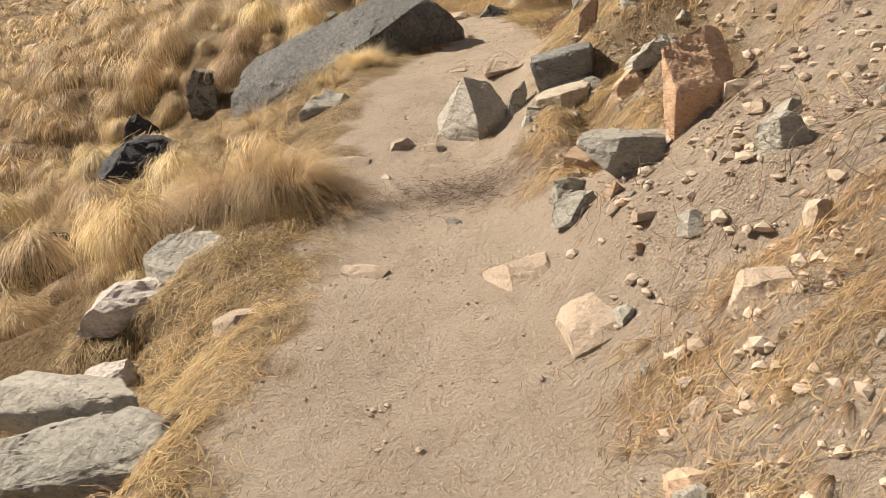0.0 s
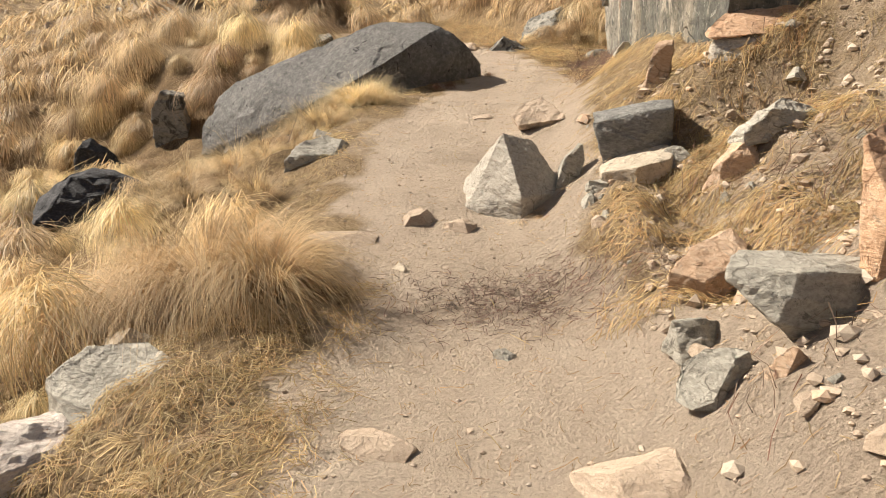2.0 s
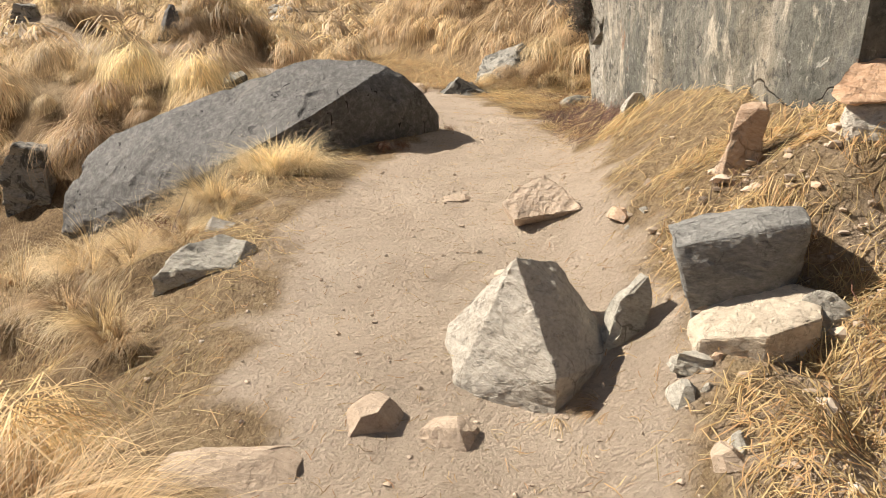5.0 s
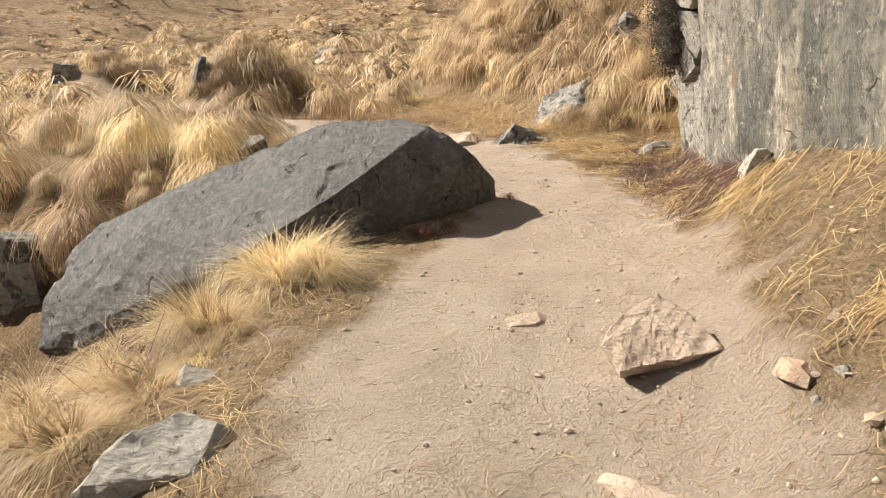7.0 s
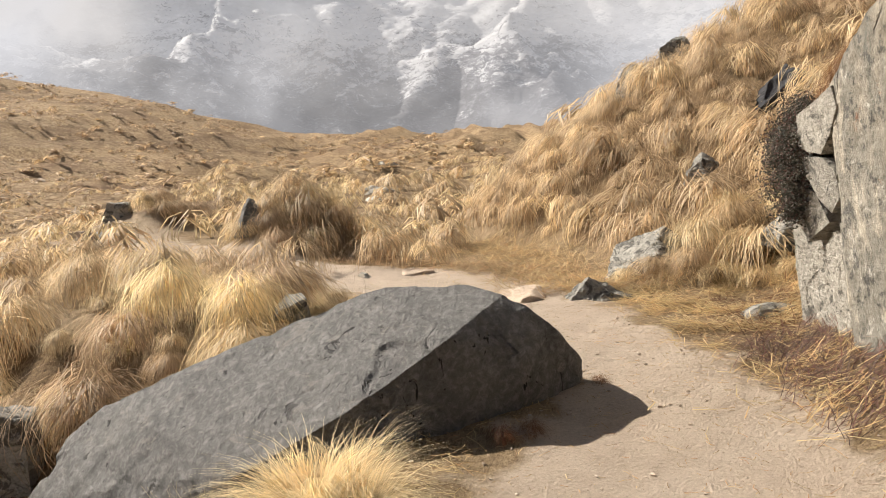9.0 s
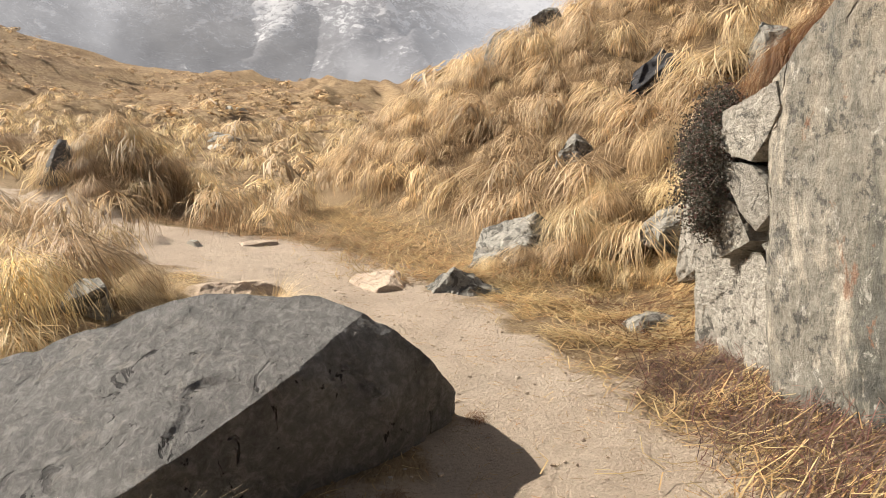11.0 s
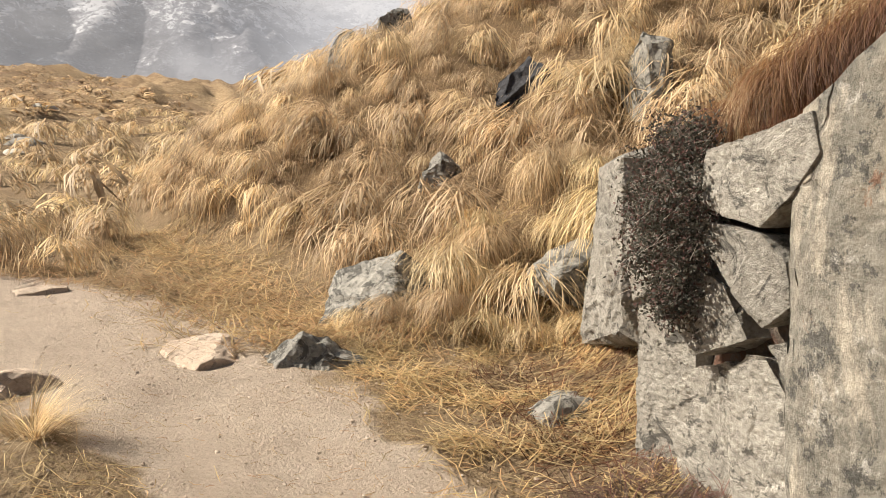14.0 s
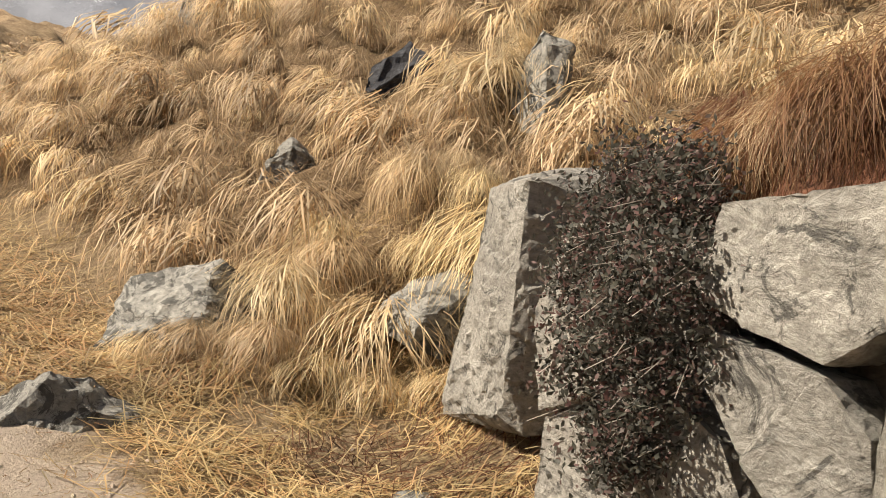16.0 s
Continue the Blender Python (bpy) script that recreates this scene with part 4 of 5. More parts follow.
def fill_mesh(name, v, f, tip, material):
    me = bpy.data.meshes.new(name)
    me.from_pydata(v.tolist(), [], f.tolist())
    me.materials.append(material)
    at = me.attributes.new("tip", "FLOAT", "POINT")
    at.data.foreach_set("value", np.asarray(tip, np.float32))
    me.polygons.foreach_set("use_smooth", [True] * len(me.polygons))
    me.update()
    return me


def tussock_mesh(seed, material, n, radius, length, width=0.005, segs=5, droop=125, lean=(0, 0), upright=78, core=0.35):
    v, f, tip = blade_bunch(np.random.RandomState(seed), n, radius, length, width, segs, droop, lean, upright, core)
    return fill_mesh("grass_tussock", v, f, tip, material)


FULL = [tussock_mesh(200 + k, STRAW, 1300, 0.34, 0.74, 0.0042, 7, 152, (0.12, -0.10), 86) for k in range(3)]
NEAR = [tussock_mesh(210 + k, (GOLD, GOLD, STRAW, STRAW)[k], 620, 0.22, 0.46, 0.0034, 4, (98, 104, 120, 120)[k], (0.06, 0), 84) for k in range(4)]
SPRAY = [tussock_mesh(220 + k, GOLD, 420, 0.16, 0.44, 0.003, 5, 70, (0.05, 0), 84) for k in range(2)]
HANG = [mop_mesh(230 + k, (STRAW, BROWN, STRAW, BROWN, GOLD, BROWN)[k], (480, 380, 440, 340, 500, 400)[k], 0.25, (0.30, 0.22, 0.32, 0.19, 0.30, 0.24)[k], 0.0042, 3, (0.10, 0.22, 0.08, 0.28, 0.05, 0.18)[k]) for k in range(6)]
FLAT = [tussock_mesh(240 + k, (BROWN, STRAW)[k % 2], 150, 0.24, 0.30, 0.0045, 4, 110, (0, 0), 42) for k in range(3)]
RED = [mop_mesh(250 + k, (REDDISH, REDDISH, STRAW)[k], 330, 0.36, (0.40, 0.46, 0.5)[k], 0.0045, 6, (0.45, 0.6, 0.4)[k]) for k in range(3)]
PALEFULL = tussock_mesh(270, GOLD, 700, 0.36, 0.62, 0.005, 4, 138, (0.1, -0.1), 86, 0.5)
dice = random.Random(5)


def plant(mesh, x, y, size, label, turn=None, group="grass tussocks", z=None, tall=1.0, category="grass tussock"):
    ob = new("grass_tussock", mesh)
    zz = ground_at(x, y) - 0.03 if z is None else z
    ob.matrix_world = pose(x, y, zz, 0, 0, dice.uniform(0, 360) if turn is None else turn) @ Matrix.Diagonal((size, size, size * tall, 1))
    return tagged(ob, label, category, group)


BIG = "large golden dry grass tussock at the path edge"
for k, (x, y, s) in enumerate(((-1.42, 5.18, 1.08), (-1.06, 5.04, 0.86), (-1.26, 5.32, 0.80), (-1.78, 5.15, 0.9), (-1.78, 5.45, 0.95), (-2.1, 5.1, 0.9))):
    plant(FULL[k % 3], x - 0.1, y, s * 0.93, BIG, dice.uniform(-30, 30), tall=1.32)
trng = random.Random(91)
low = []
for _ in range(95):
    y = trng.uniform(1.8, 4.6)
    x = float(verge(y)) + 0.4 - trng.random() ** 1.2 * 1.6
    low.append((x, y, trng.uniform(0.45, 1.0), trng.randrange(1000)))
for _ in range(46):
    y = trng.uniform(4.5, 7.2)
    low.append((float(bank_foot(y)) + trng.uniform(0.15, 1.3), y, trng.uniform(0.25, 0.55), trng.randrange(1000)))
for _ in range(40):
    y = trng.uniform(13.8, 17.2)
    x = float(np.interp(y, [13.8, 15, 16, 17.2], [0.25, -0.6, -1.6, -3.4])) + trng.uniform(-0.15, 1.0)
    low.append((x, y, trng.uniform(0.5, 1.0), trng.randrange(1000)))
for _ in range(70):
    y = trng.uniform(13.6, 18.6)
    low.append((float(np.interp(y, [13.8, 15, 16.2, 18.5], [-0.1, -0.5, -0.6, -1.4])) + trng.uniform(-0.55, 0.7), y, trng.uniform(0.5, 1.15), trng.randrange(1000)))
for _ in range(44):
    low.append((trng.uniform(0.75, 1.9), trng.uniform(1.0, 2.7), trng.uniform(0.25, 0.6), trng.randrange(1000)))
for _ in range(14):
    y = trng.uniform(9.4, 12.6)
    low.append((float(np.interp(y, [9.4, 10.5, 12.6], [0.85, 0.9, 1.3])) + trng.uniform(-0.2, 0.15), y, trng.uniform(0.35, 0.7), trng.randrange(1000)))
for x, y, s in ((-2.3, 11.75, 0.85), (-2.7, 11.55, 0.9), (-3.1, 11.6, 0.9), (-2.6, 12.1, 0.85), (-3.3, 12.0, 0.8), (-2.05, 12.05, 0.7), (-3.6, 11.5, 0.85), (-4.3, 13.1, 0.95), (-4.7, 13.3, 0.9), (-4.0, 13.4, 0.85)):
    plant(PALEFULL, x, y, s * 0.68, "pale golden dry grass tussock behind the boulder", 180 + trng.uniform(-50, 50))
for x, y, s in ((3.35, 15.9, 1.0), (3.7, 15.8, 1.1), (4.0, 16.1, 1.1)):
    plant(PALEFULL, x, y, s, "tall pale golden tussock above a rock face", -90, z=ground_at(x, y) + 0.15)
SMALL = "golden dry grass tussock growing against the dark boulder"
for k, (x, y, s) in enumerate(((-1.44, 8.86, 1.0), (-1.30, 8.98, 0.9), (-1.62, 8.98, 0.8), (-1.20, 8.78, 0.8))):
    plant(NEAR[k % 2], x, y, s, SMALL, dice.uniform(-40, 40))
plant(SPRAY[0], -1.78, 8.62, 0.85, SMALL, 170)
plant(SPRAY[1], -1.40, 8.80, 1.0, SMALL, 150)
for x, y, s in ((-0.72, 9.46, 0.42), (-0.58, 9.55, 0.38), (-0.2, 10.35, 0.3)):
    plant(RED[0], x, y, s * 0.6, "small reddish dry grass tuft under the boulder", -90)
for x, y, s in ((-1.55, 8.3, 0.7), (-1.7, 8.5, 0.8), (-1.95, 8.75, 0.9), (-2.2, 8.95, 0.9), (-2.5, 9.1, 0.8), (-1.6, 8.1, 0.6), (-2.15, 7.3, 0.9), (-2.6, 7.6, 1.0), (-2.9, 8.2, 1.0), (-1.78, 7.98, 0.8), (-2.0, 8.25, 0.9), (-2.25, 8.5, 0.9), (-1.95, 7.6, 0.8), (-2.3, 7.9, 0.9), (-2.5, 8.3, 1.0), (-2.75, 8.75, 0.9), (-1.85, 7.0, 0.8), (-1.7, 6.75, 0.7)):
    plant(NEAR[2], x, y, s, "brown dry grass tussock below the boulder", 180 + dice.uniform(-50, 50))
plant(SPRAY[0], -1.32, 11.95, 0.85, "pale dry grass tuft beside the footpath")
for x, y, s in ((0.12, 6.02, 0.6), (-0.02, 5.92, 0.5), (0.28, 5.98, 0.55), (0.16, 5.82, 0.5), (0.05, 13.42, 0.6), (0.2, 13.5, 0.6), (-0.12, 13.45, 0.5)):
    plant(FLAT[1], x, y, s, "low dry grass tuft at the foot of a stone")
for x, y, s in ((0.62, 13.75, 1.0), (0.95, 13.55, 1.1), (1.2, 13.4, 1.1), (1.5, 13.2, 1.0), (0.4, 13.95, 0.8), (0.8, 13.9, 1.0), (1.75, 12.95, 0.9), (1.1, 13.75, 1.0)):
    plant(HANG[1 if x < 1 else 3], x, y, s * 0.85, "flattened dry grass tussock at the hill foot", -20 + dice.uniform(-20, 20))

# tussocks scattered over the slopes: the nearest singly, those beyond as one spread
spots = []
srng = np.random.RandomState(12)


def scatter(x0, x1, y0, y1, step, keep):
    for gx in np.arange(x0, x1, step):
        for gy in np.arange(y0, y1, step):
            x, y = gx + srng.uniform(-0.42, 0.42) * step, gy + srng.uniform(-0.42, 0.42) * step
            if keep(x, y):
                spots.append((x, y, 0.55 + 1.05 * srng.uniform() ** 1.7, srng.randint(1000)))


def trail_clear(x, y):
    centre = np.interp(y, [10, 13, 15, 16, 16.8, 17.5, 20, 24, 40], [0.2, -0.9, -1.9, -3.0, -4.6, -5.8, -7.3, -10.3, -18])
    half = np.interp(y, [10, 13, 16, 17.2, 24], [0.9, 0.95, 1.0, 1.1, 0.8])
    return abs(x - centre) > half


scatter(-6.5, 8.5, 12.4, 24, 0.40, lambda x, y: x > bank_foot(y) + 0.05 + (0.2 if y < 13.4 else 0) and x < bank_foot(y) + 8 and trail_clear(x, y) and not (x < 2.1 and y < 12.9))
scatter(-7.0, -1.2, 2.4, 11, 0.50, lambda x, y: x < verge(y) - 0.42 and not (-3.6 < x < -1.0 and 8.6 < y < 11.0) and not (x > -2.9 and y < 4.4) and not (x > -2.7 and 6.6 < y < 9))
scatter(-9.0, -1.6, 10.9, 19.5, 0.50, lambda x, y: trail_clear(x, y) and x < bank_foot(y) + 0.1 and (x < -1.8 or y > 12.6) and not (-1.9 < x and y < 13) and not (x > -3.0 and 12.3 < y < 16))
BARE = ((0.72, 14.35), (1.55, 15.75), (1.85, 12.95), (2.8, 17.2), (2.6, 16.8), (3.0, 17.5), (3.45, 15.1), (-4.0, 10.6), (-3.9, 8.45))
spots = [s for s in spots if min(math.hypot(s[0] - a, s[1] - b) for a, b in BARE) > 0.42]
spots.sort(key=lambda s: (s[0] + 0.4) ** 2 + (s[1] - 8) ** 2)


def downhill(x, y):
    e = 0.25
    return math.degrees(math.atan2(-(ground_at(x, y + e) - ground_at(x, y - e)), -(ground_at(x + e, y) - ground_at(x - e, y))))


HILL = ("golden dry grass tussock on the hillside", "brownish dry grass tussock on the hillside")
singles, rest = spots[:205], spots[205:]
spots = []
scatter(-12.5, -7.0, 4.0, 19.5, 0.72, lambda x, y: trail_clear(x, y) and x < verge(y))
scatter(-7.0, -1.5, -1.0, 2.6, 0.72, lambda x, y: x < verge(y) - 0.4)
rest = rest + spots
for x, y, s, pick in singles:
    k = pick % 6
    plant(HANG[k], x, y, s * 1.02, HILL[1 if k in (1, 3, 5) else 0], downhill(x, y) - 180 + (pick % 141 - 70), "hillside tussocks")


def spread_stuff(name, meshes, places, material_of, label, category):
    """Many tussocks joined into one sheet for each material."""
    x, y, s, pick = (np.array(c) for c in zip(*places))
    z, e = height(x, y) - 0.03, 0.25
    slope = np.arctan2(-(height(x, y + e) - height(x, y - e)), -(height(x + e, y) - height(x - e, y)))
    turn = slope + np.pi + np.radians(pick % 161 - 80)
    for material in dict.fromkeys(material_of):
        vs, fs, ts, count = [], [], [], 0
        for k, (v, f, tip) in enumerate(meshes):
            if material_of[k] is not material:
                continue
            for m in np.nonzero(pick % len(meshes) == k)[0]:
                c, d = math.cos(turn[m]), math.sin(turn[m])
                vs.append(np.c_[v[:, 0] * c - v[:, 1] * d, v[:, 0] * d + v[:, 1] * c, v[:, 2]] * s[m] + (x[m], y[m], z[m]))
                fs.append(f + count), ts.append(tip)
                count += len(v)
        if vs:
            ob = new(name, fill_mesh(name, np.concatenate(vs), np.concatenate(fs), np.concatenate(ts), material))
            tagged(ob, label, category, kind="stuff")


def bunches(seeds, n, radius, length, width, segs, droop, lean=(0, 0), upright=75, core=0.55):
    return [blade_bunch(np.random.RandomState(s), n, radius, length, width, segs, droop, lean, upright, core) for s in seeds]


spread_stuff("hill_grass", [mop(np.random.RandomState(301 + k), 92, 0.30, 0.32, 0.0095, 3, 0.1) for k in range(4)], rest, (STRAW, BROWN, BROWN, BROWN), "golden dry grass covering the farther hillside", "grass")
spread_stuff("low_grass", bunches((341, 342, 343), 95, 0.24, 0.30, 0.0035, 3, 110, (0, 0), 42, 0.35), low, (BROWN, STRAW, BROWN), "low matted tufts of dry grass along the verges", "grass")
spots = []
scatter(-16, 26, 24, 64, 1.05, lambda x, y: x > bank_foot(y) - 0.5 and x < 0.6 * y + 1)
scatter(4, 12, 12, 24, 0.6, lambda x, y: x > bank_foot(y) + 8 or (x > 2.4 and y < 13))
scatter(-26, -1, 19.5, 60, 1.25, lambda x, y: trail_clear(x, y) and x < bank_foot(y) and x > -0.95 * y)
scatter(-24, -12.5, 6, 19.5, 0.95, lambda x, y: trail_clear(x, y) and x > -1.1 * y - 3)
scatter(-85, -8, 30, 125, 2.1, lambda x, y: x < bank_foot(min(y, 60)) - 2 and x > -0.85 * y)
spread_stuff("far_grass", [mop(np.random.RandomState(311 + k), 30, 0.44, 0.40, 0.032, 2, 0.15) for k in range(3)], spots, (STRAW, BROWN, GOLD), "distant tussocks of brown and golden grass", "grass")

for k in range(16):
    a = k * 2.4
    x, y = -4.2 + 0.30 * math.sqrt(k) * math.cos(a), 18.2 + 0.24 * math.sqrt(k) * math.sin(a)
    plant(HANG[(1, 0, 3, 5)[k % 4]], x, y, 1.3, "long dry grass covering a mound beside the footpath", -100 + dice.uniform(-50, 50), "mound grass")
R("rock", -5.0, 18.0, (0.45, 0.6, 0.6), 75, SLATE, "dark rock showing at the grassy mound", 0, (0, 0), 0.25)
R("rock", -10.7, 24.3, (0.7, 0.7, 0.6), 76, LICHEN, "dark rock at a grassy hummock", 0, (0, 0), 0.3)
for k in range(5):
    plant(HANG[(1, 5, 3)[k % 3]], -10.1 + 0.32 * k, 24.3 + 0.2 * math.sin(k * 2), 1.7, "brown dry grass over a hummock by the stream", -120, "mound grass")

spots = []
scatter(-210, -10, 60, 270, 4.3, lambda x, y: x > -0.85 * y and x < -0.1 * y)
scatter(-40, 60, 64, 150, 3.6, lambda x, y: x < 0.6 * y)
spread_stuff("far_hummocks", [mop(np.random.RandomState(321 + k), 17, 1.2, 0.5, 0.22, 2, 0.2) for k in range(3)], spots, (BROWN, STRAW, BROWN), "far brown and golden grass hummocks on the valley sides", "grass")

# long grass hanging over the head of the outcrop
OVER = ("reddish-brown dry grass hanging over the rock outcrop", "reddish-brown dry grass hanging over the rock outcrop", "pale dry grass bent over the head of the outcrop")
for k in range(34):
    y = 9.5 + 1.65 * ((k * 0.618) % 1.0)
    back = ((k * 0.382) % 1.0) ** 1.3 * 0.75
    head = float(np.interp(y, [9.5, 10.05, 10.35, 10.75, 11.2], [2.5, 2.24, 2.03, 1.92, 1.85]))
    x = float(np.interp(y, [9.5, 10.4, 10.8, 11.2], [1.22, 1.2, 1.22, 1.42])) + back
    kind = 2 if k % 7 == 3 else k % 2
    plant(RED[kind], x, y, (0.30 if kind == 2 else 0.36) + 0.4 * back + dice.uniform(0, 0.1), OVER[kind], dice.uniform(-70, 70), "hanging grass", head + 0.75 * back)
for x, y, z, s in ((2.1, 11.5, 2.05, 0.5), (2.5, 12.2, 2.1, 0.55), (2.4, 11.0, 2.55, 0.8), (2.2, 10.4, 2.75, 0.8), (2.1, 9.8, 3.0, 0.8)):
    plant(RED[1], x, y, s, OVER[0], dice.uniform(-50, 50), "hanging grass", z)


# ---- fallen straw, twigs, pebbles ----
def straws(name, count, box, keep, length, width, material, label, seed, lift=0.012, tangle=0.0):
    rng = np.random.RandomState(seed)
    x, y = rng.uniform(box[0], box[1], count), rng.uniform(box[2], box[3], count)
    ok = rng.uniform(0, 1, count) < keep(x, y)
    x, y = x[ok], y[ok]
    n = len(x)
    a, ln = rng.uniform(0, 2 * np.pi, n), length * rng.uniform(0.35, 1.2, n)
    up = rng.uniform(0, 1, n) ** 2 * tangle
    curl = rng.normal(0, 0.5, n)
    v, tip = [], []
    for k in range(3):
        s = k / 2 - 0.5
        h = a + curl * s
        px, py = x + np.cos(h) * ln * s, y + np.sin(h) * ln * s
        pz = height(px, py) + lift * rng.uniform(0.3, 1.0, n) + up * (k / 2) * ln
        w = width * rng.uniform(0.7, 1.3, n) / 2
        v += [np.c_[px - np.sin(h) * w, py + np.cos(h) * w, pz], np.c_[px + np.sin(h) * w, py - np.cos(h) * w, pz + 0.001]]
        tip += [np.full(n, k / 2)] * 2
    i = np.arange(n)
    f = np.concatenate([np.stack([i + 2 * k * n, i + (2 * k + 1) * n, i + (2 * k + 3) * n, i + (2 * k + 2) * n], -1) for k in (0, 1)])
    ob = new(name, fill_mesh(name, np.concatenate(v), f, np.concatenate(tip), material))
    return tagged(ob, label, "straw", kind="stuff")


def straw_zone(x, y):
    left = smooth(-0.05, 0.45, np.interp(y, [0, 3, 5, 6.5, 8, 9.5, 10.6, 11.6, 13, 15], [-0.5, -0.6, -0.7, -1.0, -0.9, -0.55, -0.3, -0.8, -1.7, -2.9]) - x)
    right = smooth(-0.1, 0.4, x - np.interp(y, [0, 2.2, 3.2, 4.6, 6.5, 8, 9.5, 10.6, 11.6, 13, 15], [0.7, 0.7, 1.5, 0.6, 0.55, 0.55, 0.65, 0.55, 0.3, -0.1, -0.5]))
    patch = 0.12 + 0.88 * smooth(-0.25, 0.5, waves(x, y, 0.7, 21))
    bare = 1 - 0.75 * smooth(0.8, 1.2, x) * (1 - smooth(4.0, 5.0, y)) - 0.5 * smooth(1.2, 1.5, x) * smooth(5, 5.5, y) * (1 - smooth(6.4, 7, y))
    return np.clip(np.maximum(left, right) * patch * bare + 0.012, 0, 1)


straws("fallen_straw", 75000, (-2.4, 2.2, 0.9, 15), straw_zone, 0.12, 0.0023, LITTER, "pale dry straw strewn over the verges", 31, 0.02, 0.5)
straws("fallen_straw", 16000, (-0.6, 2.0, 8.6, 14), lambda x, y: straw_zone(x, y) * smooth(-0.2, 0.5, x), 0.26, 0.0045, LITTER, "matted dry straw below the rock outcrop", 32, 0.03, 0.35)
straws("fallen_straw", 16000, (-5, 0.9, 13.4, 18), lambda x, y: smooth(-0.5, 0.1, x - np.interp(y, [13.4, 15, 16, 17.2, 18], [0.1, -0.8, -1.9, -3.8, -5.2])) * smooth(1.2, 0.8, x - np.interp(y, [13.4, 15, 16, 17.2, 18], [0.1, -0.8, -1.9, -3.8, -5.2])), 0.24, 0.006, LITTER, "matted dry straw along the foot of the hill", 38, 0.03, 0.35)
straws("fallen_straw", 15000, (-3, 7, 12.6, 21), lambda x, y: smooth(0.0, 0.4, x - bank_foot(y)) * smooth(7.5, 5.5, x - bank_foot(y)) * (1 - 0.7 * smooth(16, 21, y)), 0.26, 0.005, BROWN, "matted fallen grass between the hillside tussocks", 39, 0.06, 0.55)
straws("fallen_straw", 13000, (-2.4, 0.8, 13.4, 19), lambda x, y: np.exp(-((x - np.interp(y, [13.8, 15, 16.2, 18.5], [-0.1, -0.5, -0.6, -1.4])) / 0.6) ** 2), 0.26, 0.006, LITTER, "matted straw between the footpath and the hill", 42, 0.03, 0.45)
straws("fallen_straw", 17000, (0.25, 1.8, 4.5, 7.4), lambda x, y: (0.1 + 0.9 * smooth(-0.3, 0.3, waves(x, y, 0.6, 47))) * smooth(0.35, 0.7, x - 0.1 * (y - 5)), 0.12, 0.003, LITTER, "pale straw caught among the stones of the bank", 43, 0.03, 0.3)
straws("fallen_straw", 12000, (0.6, 1.9, 0.8, 2.7), lambda x, y: smooth(0.6, 0.9, x) * (0.15 + 0.85 * smooth(-0.3, 0.4, waves(x, y, 0.5, 49))), 0.10, 0.0022, LITTER, "dry straw lying on the near bank", 44, 0.025, 0.4)
straws("fallen_straw", 26000, (-1.9, -0.35, 0.9, 5.2), lambda x, y: smooth(-0.5, -0.85, x) * (0.2 + 0.8 * smooth(-0.3, 0.3, waves(x, y, 0.5, 53))), 0.10, 0.0024, LITTER, "dry straw lying on the near verge", 45, 0.025, 0.45)
straws("straw_bits", 12000, (-1.2, 1.0, 0.9, 14), lambda x, y: 0.5 + 0 * x, 0.055, 0.0022, LITTER, "small bits of straw trodden into the footpath", 37, 0.006, 0.1)
straws("dead_twigs", 4500, (0.7, 2.4, 1.2, 7.2), lambda x, y: smooth(0.1, 0.4, x - bank_foot(y)) * smooth(-0.1, 0.5, waves(x, y, 0.8, 57)), 0.13, 0.003, TWIG, "dead twigs and roots on the crumbling bank", 46, 0.03, 0.7)
straws("dead_twigs", 8000, (-0.9, 1.1, 4.5, 5.6), lambda x, y: np.exp(-((x - 0.1) / 0.5) ** 2 - ((y - 5.02) / 0.26) ** 2), 0.07, 0.0022, TWIG, "dark crushed twigs lying across the footpath", 33, 0.012, 0.3)
straws("dead_twigs", 9000, (0.2, 1.3, 9.2, 11.2), lambda x, y: 0.6 * smooth(0.55, 1.0, x), 0.16, 0.003, TWIG, "brown dead twigs heaped under the rock outcrop", 34, 0.04, 0.8)
straws("dead_twigs", 420, (-2.7, -1.7, 8.2, 9.1), lambda x, y: 0.7 + 0 * x, 0.30, 0.004, TWIG, "dark dead brush below the boulder", 36, 0.05, 0.8)
straws("dead_twigs", 3000, (0.3, 1.9, 11.2, 12.9), lambda x, y: 0.5 * smooth(0.5, 1.2, x), 0.24, 0.004, REDDISH, "reddish dead stalks matted below the outcrop", 35, 0.03, 0.3)


